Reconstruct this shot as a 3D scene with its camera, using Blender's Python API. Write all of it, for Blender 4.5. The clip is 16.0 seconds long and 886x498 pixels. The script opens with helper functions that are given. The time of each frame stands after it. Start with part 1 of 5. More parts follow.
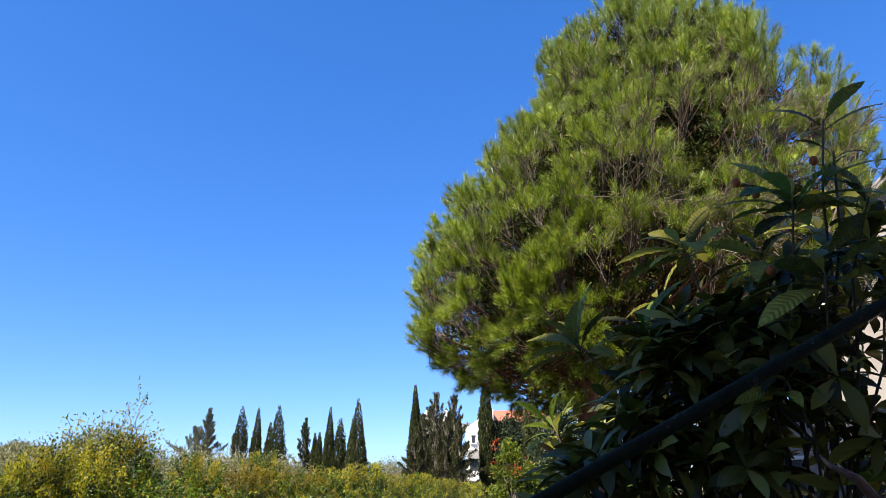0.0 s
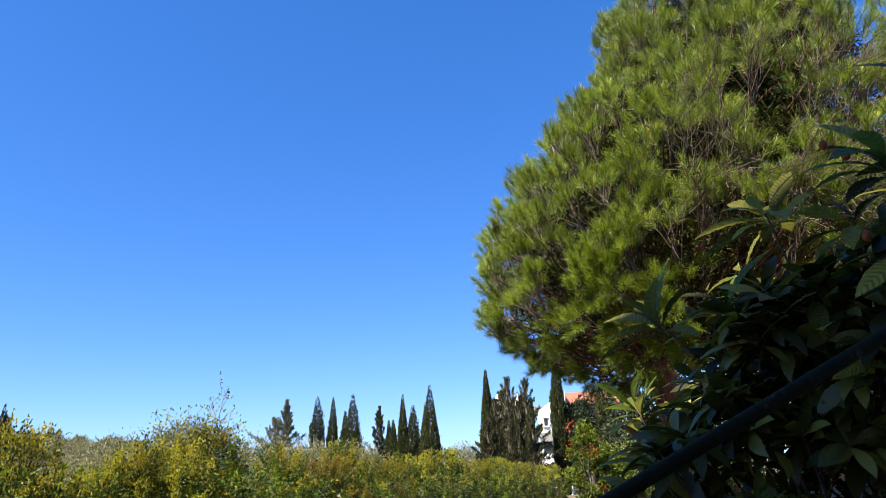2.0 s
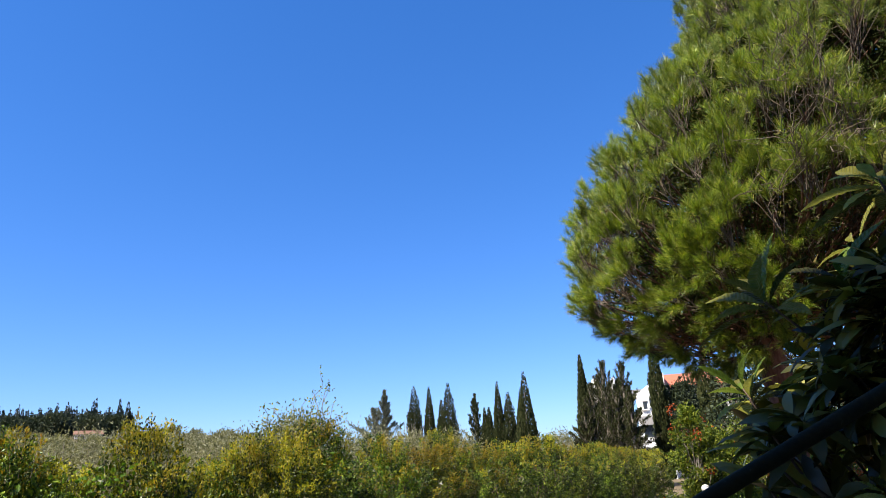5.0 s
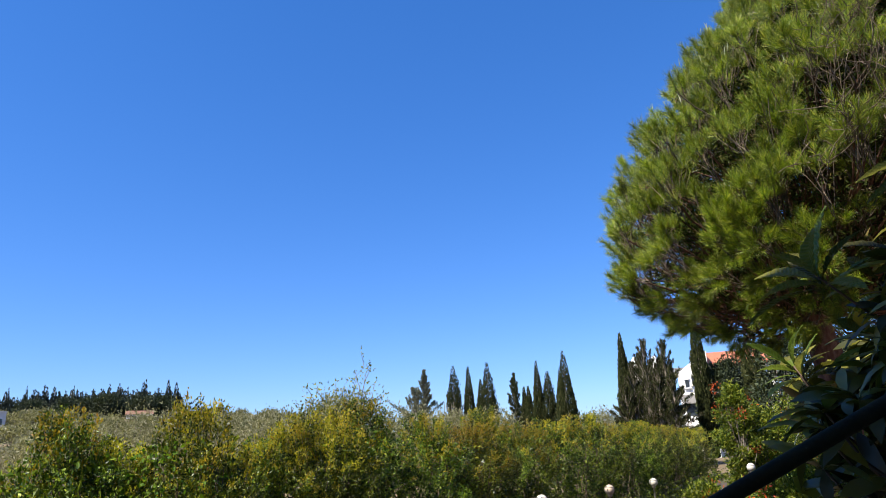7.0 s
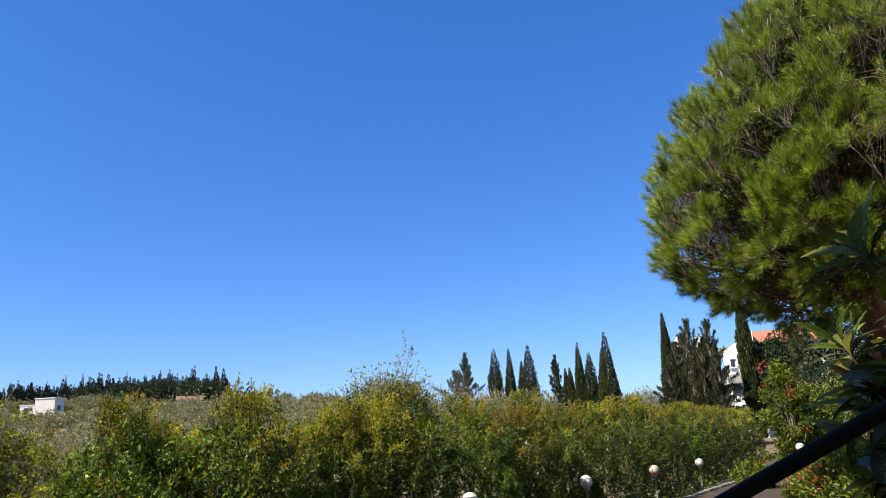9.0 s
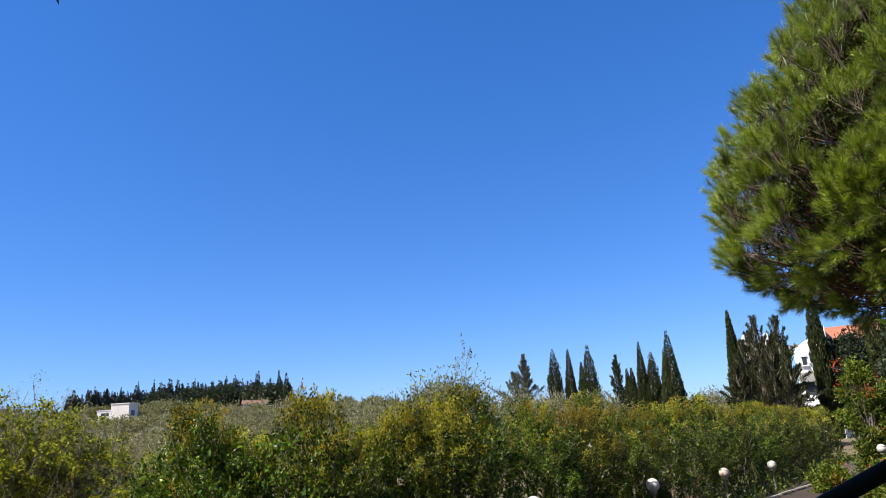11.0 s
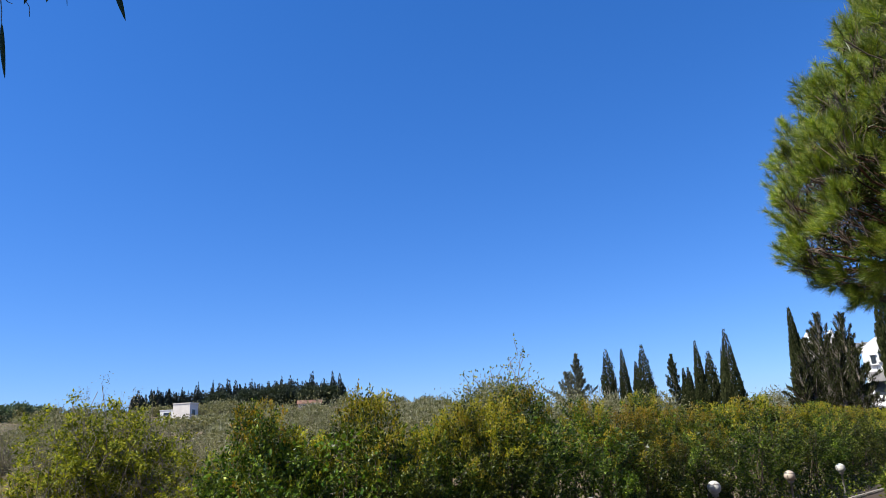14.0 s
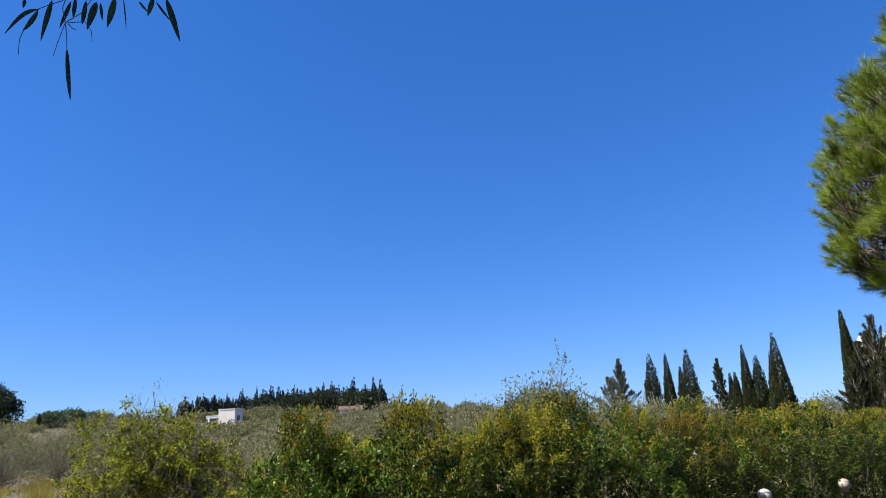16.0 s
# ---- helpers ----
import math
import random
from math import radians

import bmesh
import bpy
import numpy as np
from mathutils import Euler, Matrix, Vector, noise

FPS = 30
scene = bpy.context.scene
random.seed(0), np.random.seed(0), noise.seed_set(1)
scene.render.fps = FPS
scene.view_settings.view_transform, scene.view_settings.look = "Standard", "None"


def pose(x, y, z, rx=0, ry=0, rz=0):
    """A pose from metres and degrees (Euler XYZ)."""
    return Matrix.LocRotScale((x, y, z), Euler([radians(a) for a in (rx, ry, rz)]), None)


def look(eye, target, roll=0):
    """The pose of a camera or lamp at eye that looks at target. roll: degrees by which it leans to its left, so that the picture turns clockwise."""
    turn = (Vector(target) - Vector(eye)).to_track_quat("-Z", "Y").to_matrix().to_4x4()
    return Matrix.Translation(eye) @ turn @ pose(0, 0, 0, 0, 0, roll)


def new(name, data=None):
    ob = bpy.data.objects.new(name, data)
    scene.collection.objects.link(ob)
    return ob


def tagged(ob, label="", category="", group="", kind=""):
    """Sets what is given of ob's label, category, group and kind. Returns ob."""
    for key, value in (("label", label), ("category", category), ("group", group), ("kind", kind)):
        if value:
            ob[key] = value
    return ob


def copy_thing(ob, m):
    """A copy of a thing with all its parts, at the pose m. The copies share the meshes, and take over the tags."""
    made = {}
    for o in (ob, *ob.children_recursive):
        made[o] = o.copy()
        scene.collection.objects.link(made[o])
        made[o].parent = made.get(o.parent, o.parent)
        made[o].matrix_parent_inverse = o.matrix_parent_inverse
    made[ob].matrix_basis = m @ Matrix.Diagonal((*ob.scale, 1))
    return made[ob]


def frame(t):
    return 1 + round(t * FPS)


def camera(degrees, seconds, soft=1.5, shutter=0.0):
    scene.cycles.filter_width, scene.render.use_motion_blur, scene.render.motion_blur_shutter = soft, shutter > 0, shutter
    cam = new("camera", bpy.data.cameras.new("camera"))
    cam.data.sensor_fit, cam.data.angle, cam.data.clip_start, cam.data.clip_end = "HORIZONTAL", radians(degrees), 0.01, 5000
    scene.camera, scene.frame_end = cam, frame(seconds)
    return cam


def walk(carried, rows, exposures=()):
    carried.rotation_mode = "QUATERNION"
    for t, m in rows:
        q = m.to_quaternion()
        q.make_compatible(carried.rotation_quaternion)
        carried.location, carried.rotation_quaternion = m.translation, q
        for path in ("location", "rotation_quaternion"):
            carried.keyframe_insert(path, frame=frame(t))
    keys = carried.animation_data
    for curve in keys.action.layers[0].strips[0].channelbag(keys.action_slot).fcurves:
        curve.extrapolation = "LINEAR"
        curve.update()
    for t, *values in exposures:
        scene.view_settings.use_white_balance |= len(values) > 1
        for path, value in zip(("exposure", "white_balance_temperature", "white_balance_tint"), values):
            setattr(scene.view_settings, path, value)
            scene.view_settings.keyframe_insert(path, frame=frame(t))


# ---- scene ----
PATH = [(0, 0.000, 0.000, 1.650, 0.00, 19.48, -0.50),
    (0.5, -0.009, 0.007, 1.650, 1.45, 19.01, -0.65),
    (1, -0.017, 0.013, 1.653, 2.54, 18.73, -1.16),
    (1.5, -0.028, 0.019, 1.658, 4.01, 18.70, -1.43),
    (2, -0.038, 0.024, 1.660, 5.63, 18.36, -1.80),
    (2.5, -0.038, 0.021, 1.664, 6.62, 18.36, -2.08),
    (3, -0.032, 0.013, 1.666, 7.60, 18.26, -2.34),
    (3.5, -0.034, 0.007, 1.669, 9.20, 18.32, -2.55),
    (4, -0.043, 0.006, 1.670, 11.02, 17.99, -2.50),
    (6.5, -0.067, 0.014, 1.671, 15.72, 16.79, -2.90),
    (7, -0.074, 0.011, 1.670, 16.75, 16.07, -2.69),
    (7.5, -0.074, 0.002, 1.669, 17.49, 15.63, -2.67),
    (8, -0.078, -0.008, 1.667, 18.24, 15.43, -2.86),
    (8.5, -0.078, -0.027, 1.666, 19.25, 15.17, -3.14),
    (9, -0.076, -0.046, 1.666, 20.19, 14.82, -3.08),
    (11.5, -0.099, -0.037, 1.682, 25.89, 15.40, -3.59),
    (12, -0.102, -0.037, 1.682, 26.43, 15.49, -3.64),
    (12.5, -0.106, -0.040, 1.681, 27.14, 15.67, -3.39),
    (13, -0.110, -0.044, 1.681, 27.97, 15.61, -3.36),
    (13.5, -0.114, -0.048, 1.682, 28.64, 15.67, -3.20),
    (14, -0.116, -0.055, 1.684, 29.43, 15.50, -3.18),
    (14.5, -0.117, -0.069, 1.685, 30.31, 15.68, -2.94),
    (15, -0.120, -0.088, 1.685, 31.42, 15.73, -2.73),
    (15.5, -0.119, -0.102, 1.684, 31.95, 15.90, -2.72),
    (16, -0.116, -0.106, 1.684, 32.82, 16.15, -3.03),
]
cam = camera(67.12, 16.0, soft=0.6)
walk(cam, [(t, pose(x, y, z, 90 + pitch, 0, yaw) @ pose(0, 0, 0, 0, 0, lean)) for t, x, y, z, yaw, pitch, lean in PATH],
     exposures=[(0.0, 1.48, 6500, 10), (3.5, 1.38, 6500, 10), (8.0, 1.18, 6520, 10), (11.5, 1.02, 6290, 10), (16.0, 0.9, 6070, 10)])

# ---- light ----
SUN_AZ, SUN_EL = 142.0, 52.0            # degrees to the left of +y, and up
world = bpy.data.worlds.new("sky")
scene.world = world
world.use_nodes = True
wn = world.node_tree.nodes
sky = wn.new("ShaderNodeTexSky")
sky.sky_type = "NISHITA"
sky.sun_disc = False
sky.sun_elevation = radians(SUN_EL)
sky.sun_rotation = radians(-SUN_AZ)
sky.altitude = 300
sky.air_density, sky.dust_density, sky.ozone_density = 1.0, 0.15, 3.0
wn["Background"].inputs["Strength"].default_value = 0.062
deep = wn.new("ShaderNodeHueSaturation")
deep.inputs["Saturation"].default_value = 1.3
clear = wn.new("ShaderNodeMixRGB")
clear.blend_type = "MULTIPLY"
clear.inputs["Fac"].default_value = 1.0
clear.inputs["Color2"].default_value = (0.97, 1.33, 2.12, 1)
world.node_tree.links.new(sky.outputs["Color"], deep.inputs["Color"])
even = wn.new("ShaderNodeGamma")
even.inputs["Gamma"].default_value = 0.74
world.node_tree.links.new(deep.outputs["Color"], even.inputs["Color"])
world.node_tree.links.new(even.outputs["Color"], clear.inputs["Color1"])
world.node_tree.links.new(clear.outputs["Color"], wn["Background"].inputs["Color"])
sun = new("sun", bpy.data.lights.new("sun", "SUN"))
sun.data.energy, sun.data.angle, sun.data.color = 5.0, radians(0.53), (1.0, 0.93, 0.8)
a, e = radians(SUN_AZ), radians(SUN_EL)
sun.matrix_world = look((-30 * math.sin(a) * math.cos(e), 30 * math.cos(a) * math.cos(e), 30 * math.sin(e)), (0, 0, 0))


# ---- materials ----
def base_mat(name):
    m = bpy.data.materials.new(name)
    m.use_nodes = True
    nt = m.node_tree
    return m, nt, nt.nodes, nt.nodes["Principled BSDF"]


def ramp(nt, fac, stops):
    r = nt.nodes.new("ShaderNodeValToRGB")
    els = r.color_ramp.elements
    while len(els) < len(stops):
        els.new(0.5)
    for el, (pos, col) in zip(els, stops):
        el.position, el.color = pos, (*col, 1)
    nt.links.new(fac, r.inputs["Fac"])
    return r.outputs["Color"]


def leaf_mat(name, stops, through_light=0.35, rough=0.5, gloss=0.4, patch=None, mottle=(1.3, 0.65, 1.35), vary=0.0):
    """Leaves: each one has its own tone; some daylight passes through the blade."""
    m, nt, nodes, p = base_mat(name)
    geo = nodes.new("ShaderNodeNewGeometry")
    col = ramp(nt, geo.outputs["Random Per Island"], [(at, tuple(0.72 * c for c in rgb)) for at, rgb in stops])
    tex = nodes.new("ShaderNodeTexNoise")
    tex.inputs["Scale"].default_value = mottle[0]
    tex.inputs["Detail"].default_value = 3
    co = nodes.new("ShaderNodeTexCoord")
    nt.links.new(co.outputs["Object"], tex.inputs["Vector"])
    hsv = nodes.new("ShaderNodeHueSaturation")
    mp = nodes.new("ShaderNodeMapRange")
    mp.inputs["From Min"].default_value, mp.inputs["From Max"].default_value = 0.25, 0.75
    mp.inputs["To Min"].default_value, mp.inputs["To Max"].default_value = mottle[1:]
    nt.links.new(tex.outputs["Fac"], mp.inputs["Value"])
    nt.links.new(mp.outputs["Result"], hsv.inputs["Value"])
    if patch:
        # whole shoots that have turned
        info = nodes.new("ShaderNodeObjectInfo")
        spot = nodes.new("ShaderNodeTexNoise")
        spot.inputs["Scale"].default_value = 1.6
        move = nodes.new("ShaderNodeVectorMath")
        nt.links.new(co.outputs["Object"], move.inputs[0])
        nt.links.new(info.outputs["Location"], move.inputs[1])
        nt.links.new(move.outputs["Vector"], spot.inputs["Vector"])
        edge = nodes.new("ShaderNodeMapRange")
        edge.inputs["From Min"].default_value, edge.inputs["From Max"].default_value = 0.52, 0.68
        edge.inputs["To Max"].default_value = 0.45
        nt.links.new(spot.outputs["Fac"], edge.inputs["Value"])
        turned = nodes.new("ShaderNodeMixRGB")
        turned.inputs["Color2"].default_value = (*patch, 1)
        nt.links.new(edge.outputs["Result"], turned.inputs["Fac"])
        nt.links.new(col, turned.inputs["Color1"])
        col = turned.outputs["Color"]
    if vary:
        # each shrub has its own tone
        own = nodes.new("ShaderNodeObjectInfo")
        shift = nodes.new("ShaderNodeMapRange")
        shift.inputs["To Min"].default_value, shift.inputs["To Max"].default_value = 0.5 - 0.03 * vary, 0.5 + 0.02 * vary
        nt.links.new(own.outputs["Random"], shift.inputs["Value"])
        nt.links.new(shift.outputs["Result"], hsv.inputs["Hue"])
        both = nodes.new("ShaderNodeMath")
        both.operation = "MULTIPLY"
        span = nodes.new("ShaderNodeMapRange")
        span.inputs["To Min"].default_value, span.inputs["To Max"].default_value = 1 - 0.25 * vary, 1 + 0.2 * vary
        nt.links.new(own.outputs["Random"], span.inputs["Value"])
        nt.links.new(span.outputs["Result"], both.inputs[0])
        nt.links.new(mp.outputs["Result"], both.inputs[1])
        nt.links.new(both.outputs[0], hsv.inputs["Value"])
    nt.links.new(col, hsv.inputs["Color"])
    p.inputs["Roughness"].default_value = rough
    p.inputs["Specular IOR Level"].default_value = gloss
    nt.links.new(hsv.outputs["Color"], p.inputs["Base Color"])
    tr = nodes.new("ShaderNodeBsdfTranslucent")
    warm = nodes.new("ShaderNodeMixRGB")
    warm.blend_type = "MULTIPLY"
    warm.inputs["Fac"].default_value = 1.0
    warm.inputs["Color2"].default_value = (1.5, 1.45, 0.6, 1)
    nt.links.new(hsv.outputs["Color"], warm.inputs["Color1"])
    nt.links.new(warm.outputs["Color"], tr.inputs["Color"])
    mix = nodes.new("ShaderNodeMixShader")
    mix.inputs["Fac"].default_value = through_light
    nt.links.new(p.outputs["BSDF"], mix.inputs[1])
    nt.links.new(tr.outputs["BSDF"], mix.inputs[2])
    nt.links.new(mix.outputs["Shader"], nodes["Material Output"].inputs["Surface"])
    return m


def rough_mat(name, stops, scale=4.0, rough=0.8, bump=0.3, detail_scale=40.0, stretch=(1, 1, 1), metal=0.0, gloss=0.5):
    """Solid surfaces: a coarse tone, a fine grain and relief."""
    m, nt, nodes, p = base_mat(name)
    co = nodes.new("ShaderNodeTexCoord")
    mp = nodes.new("ShaderNodeMapping")
    mp.inputs["Scale"].default_value = stretch
    nt.links.new(co.outputs["Object"], mp.inputs["Vector"])
    big, fine = nodes.new("ShaderNodeTexNoise"), nodes.new("ShaderNodeTexNoise")
    for tex, s in ((big, scale), (fine, detail_scale)):
        tex.inputs["Scale"].default_value = s
        tex.inputs["Detail"].default_value = 5
        nt.links.new(mp.outputs["Vector"], tex.inputs["Vector"])
    add = nodes.new("ShaderNodeMath")
    add.operation = "MULTIPLY_ADD"
    add.inputs[1].default_value = 0.4
    nt.links.new(fine.outputs["Fac"], add.inputs[0])
    half = nodes.new("ShaderNodeMath")
    half.operation = "MULTIPLY"
    half.inputs[1].default_value = 0.6
    nt.links.new(big.outputs["Fac"], half.inputs[0])
    nt.links.new(half.outputs[0], add.inputs[2])
    nt.links.new(ramp(nt, add.outputs[0], stops), p.inputs["Base Color"])
    p.inputs["Roughness"].default_value = rough
    p.inputs["Metallic"].default_value = metal
    p.inputs["Specular IOR Level"].default_value = gloss
    b = nodes.new("ShaderNodeBump")
    b.inputs["Strength"].default_value = bump
    b.inputs["Distance"].default_value = 0.02
    nt.links.new(add.outputs[0], b.inputs["Height"])
    nt.links.new(b.outputs["Normal"], p.inputs["Normal"])
    return m


# Clump-sized light-dark noise paints shadow contrast between tufts into the colour.
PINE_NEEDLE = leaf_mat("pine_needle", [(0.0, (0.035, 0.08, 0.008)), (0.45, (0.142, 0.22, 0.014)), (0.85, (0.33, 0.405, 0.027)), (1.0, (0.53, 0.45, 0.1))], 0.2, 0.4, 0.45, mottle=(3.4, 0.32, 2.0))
# Darker copy of the needle colour: the crown's inner and underside shade.
PINE_SHADE = leaf_mat("pine_shade_needle", [(0.0, (0.02, 0.035, 0.006)), (0.7, (0.06, 0.075, 0.012)), (1.0, (0.13, 0.1, 0.03))], 0.05, 0.7, 0.1)
PINE_TIP = leaf_mat("pine_candle", [(0.0, (0.32, 0.38, 0.2)), (1.0, (0.5, 0.54, 0.38))], 0.3, 0.6)
CYPRESS = leaf_mat("cypress_spray", [(0.0, (0.022, 0.03, 0.009)), (0.6, (0.048, 0.058, 0.018)), (1.0, (0.09, 0.095, 0.036))], 0.1, 0.8, 0.1)
CYPRESS_BROWN = leaf_mat("cypress_cones", [(0.0, (0.07, 0.06, 0.035)), (1.0, (0.16, 0.13, 0.08))], 0.1, 0.7)
CYPRESS_GREY = leaf_mat("thin_conifer_spray", [(0.0, (0.09, 0.1, 0.065)), (1.0, (0.23, 0.24, 0.17))], 0.2, 0.7)
# Older lower leaves, darkened too for the shaded face of the hedge.
HEDGE = leaf_mat("hedge_leaf", [(0.0, (0.014, 0.032, 0.004)), (0.5, (0.075, 0.12, 0.008)), (0.86, (0.17, 0.22, 0.014)), (1.0, (0.36, 0.4, 0.05))], 0.24, 0.42, 0.3, mottle=(2.6, 0.28, 1.75), vary=1.0)
# New-growth yellow, brightened to put the crest's sunlight into the colour.
HEDGE_YOUNG_LIT = leaf_mat("hedge_young_lit_leaf", [(0.0, (0.24, 0.25, 0.014)), (0.5, (0.38, 0.36, 0.02)), (0.9, (0.48, 0.4, 0.026)), (1.0, (0.52, 0.3, 0.045))], 0.36, 0.42, 0.3, patch=(0.27, 0.185, 0.022), mottle=(2.4, 0.55, 1.45), vary=1.0)
VINE = leaf_mat("vine_leaf", [(0.0, (0.05, 0.13, 0.012)), (1.0, (0.17, 0.27, 0.03))], 0.4, 0.6, 0.12)
OLIVE = leaf_mat("olive_leaf", [(0.0, (0.13, 0.13, 0.06)), (0.6, (0.28, 0.27, 0.145)), (1.0, (0.44, 0.42, 0.3))], 0.28, 0.6, 0.2)
THICKET = leaf_mat("thicket_leaf", [(0.0, (0.08, 0.11, 0.012)), (0.5, (0.25, 0.28, 0.024)), (1.0, (0.54, 0.53, 0.05))], 0.33, 0.5, 0.15)
WILD = leaf_mat("wild_bush_leaf", [(0.0, (0.1, 0.115, 0.045)), (0.6, (0.22, 0.225, 0.11)), (1.0, (0.38, 0.36, 0.23))], 0.3, 0.5, 0.2)
FLOWER_LEAF = leaf_mat("flowering_shrub_leaf", [(0.0, (0.03, 0.065, 0.008)), (0.6, (0.14, 0.19, 0.018)), (1.0, (0.36, 0.38, 0.045))], 0.3, 0.45, 0.25)
FLOWER = leaf_mat("orange_flower", [(0.0, (0.5, 0.06, 0.015)), (1.0, (0.75, 0.16, 0.03))], 0.3, 0.5)
FAR_LEAF = leaf_mat("far_tree_leaf", [(0.0, (0.02, 0.035, 0.014)), (1.0, (0.06, 0.08, 0.03))], 0.1, 0.7)
FAR_ROUND = leaf_mat("far_round_leaf", [(0.0, (0.09, 0.13, 0.07)), (1.0, (0.22, 0.29, 0.15))], 0.1, 0.7, 0.2)
FAR_CONIFER = leaf_mat("far_conifer", [(0.0, (0.016, 0.026, 0.018)), (1.0, (0.04, 0.055, 0.032))], 0.05, 0.7)
DRY = leaf_mat("dry_grass", [(0.0, (0.22, 0.19, 0.03)), (0.6, (0.4, 0.31, 0.07)), (1.0, (0.5, 0.4, 0.14))], 0.3, 0.7)
EUCALYPT = leaf_mat("gum_leaf", [(0.0, (0.03, 0.055, 0.02)), (1.0, (0.07, 0.11, 0.035))], 0.3, 0.4)
BARK_PINE = rough_mat("pine_bark", [(0.36, (0.03, 0.014, 0.009)), (0.5, (0.12, 0.05, 0.03)), (0.68, (0.24, 0.13, 0.085))], 6, 0.9, 0.9, 22, (1, 1, 0.35))
BARK_GREY = rough_mat("grey_bark", [(0.3, (0.1, 0.08, 0.06)), (0.7, (0.32, 0.27, 0.22))], 8, 0.9, 0.6, 40, (1, 1, 0.4))
TWIG = rough_mat("dry_twig", [(0.3, (0.1, 0.075, 0.05)), (0.7, (0.3, 0.25, 0.19))], 8, 0.9, 0.3)
PINE_TWIG = rough_mat("pine_twig", [(0.36, (0.045, 0.03, 0.02)), (0.55, (0.11, 0.08, 0.055)), (0.72, (0.36, 0.29, 0.23))], 3, 0.9, 0.3)
BARK_LOQUAT = rough_mat("loquat_bark", [(0.3, (0.06, 0.042, 0.03)), (0.7, (0.16, 0.11, 0.08))], 12, 0.85, 0.5, 60)
WHITE_WALL = rough_mat("white_render", [(0.3, (0.6, 0.58, 0.54)), (0.7, (0.72, 0.71, 0.68))], 0.7, 0.9, 0.15, 30)
CREAM_WALL = rough_mat("cream_render", [(0.3, (0.58, 0.52, 0.45)), (0.7, (0.74, 0.68, 0.6))], 0.8, 0.9, 0.2, 30)
GREY_RENDER = rough_mat("grey_render", [(0.3, (0.21, 0.185, 0.16)), (0.7, (0.31, 0.28, 0.25))], 0.8, 0.9, 0.3, 30)
ROOF_TILE = rough_mat("orange_roof_tile", [(0.3, (0.3, 0.085, 0.04)), (0.7, (0.46, 0.16, 0.08))], 3, 0.8, 0.3)
ROOF_BROWN = rough_mat("brown_roof_tile", [(0.3, (0.12, 0.06, 0.04)), (0.7, (0.22, 0.12, 0.08))], 3, 0.85, 0.3)
ROOF_GREY = rough_mat("grey_roof", [(0.3, (0.14, 0.14, 0.15)), (0.7, (0.24, 0.24, 0.25))], 3, 0.8, 0.3)
DARK_GLASS = rough_mat("dark_window", [(0.3, (0.02, 0.025, 0.03)), (0.7, (0.05, 0.06, 0.07))], 2, 0.15, 0.02)
AWNING = rough_mat("grey_shutter", [(0.3, (0.2, 0.19, 0.18)), (0.7, (0.32, 0.3, 0.28))], 3, 0.7, 0.2)
TANK = rough_mat("white_tank", [(0.3, (0.72, 0.7, 0.66)), (0.7, (0.85, 0.84, 0.8))], 2, 0.5, 0.05)
RAIL = rough_mat("dark_green_paint", [(0.3, (0.011, 0.010, 0.005)), (0.6, (0.022, 0.02, 0.009)), (0.72, (0.08, 0.07, 0.05))], 14, 0.6, 0.25, 90, gloss=0.06)
GLOBE = rough_mat("opal_globe", [(0.3, (0.42, 0.4, 0.36)), (0.7, (0.58, 0.56, 0.52))], 9, 0.3, 0.03, 50)
GLOBE_DIRTY = rough_mat("weathered_globe", [(0.3, (0.34, 0.25, 0.19)), (0.7, (0.52, 0.44, 0.36))], 9, 0.4, 0.03, 50)
POST = rough_mat("grey_post", [(0.3, (0.2, 0.17, 0.14)), (0.7, (0.4, 0.37, 0.33))], 20, 0.6, 0.1)
SOIL = rough_mat("dry_soil", [(0.32, (0.06, 0.055, 0.02)), (0.45, (0.1, 0.075, 0.035)), (0.6, (0.16, 0.105, 0.06)), (0.75, (0.22, 0.15, 0.09))], 0.11, 0.95, 0.6, 6)
BED_SOIL = rough_mat("bed_soil", [(0.3, (0.03, 0.022, 0.015)), (0.7, (0.08, 0.06, 0.04))], 3, 0.95, 0.8, 25)
PAVING = rough_mat("brown_earth", [(0.3, (0.022, 0.014, 0.009)), (0.7, (0.055, 0.035, 0.022))], 1.5, 0.9, 0.3, 30)
KERB = rough_mat("pale_stone", [(0.3, (0.14, 0.12, 0.1)), (0.7, (0.3, 0.27, 0.23))], 5, 0.9, 0.4, 40)


# ---- mesh helpers ----
rng = np.random.default_rng(7)


def unit(v):
    return v / np.maximum(np.linalg.norm(v, axis=-1, keepdims=True), 1e-9)


def polar(az, d, z=0.0):
    """A point d metres out, az degrees to the left of +y."""
    return Vector((-d * math.sin(radians(az)), d * math.cos(radians(az)), z))


def np_mesh(name, verts, faces, smooth=False):
    """verts (n, 3); faces: a list of index arrays (m, k)."""
    me = bpy.data.meshes.new(name)
    faces = [np.asarray(f, np.int32) for f in faces if len(f)]
    me.vertices.add(len(verts))
    me.vertices.foreach_set("co", np.asarray(verts, np.float32).ravel())
    loops = np.concatenate([f.ravel() for f in faces])
    sizes = np.concatenate([np.full(len(f), f.shape[1], np.int32) for f in faces])
    me.loops.add(len(loops))
    me.loops.foreach_set("vertex_index", loops)
    me.polygons.add(len(sizes))
    me.polygons.foreach_set("loop_start", np.r_[0, np.cumsum(sizes)[:-1]].astype(np.int32))
    me.polygons.foreach_set("use_smooth", np.full(len(sizes), smooth))
    me.update(calc_edges=True)
    me.validate()
    return me


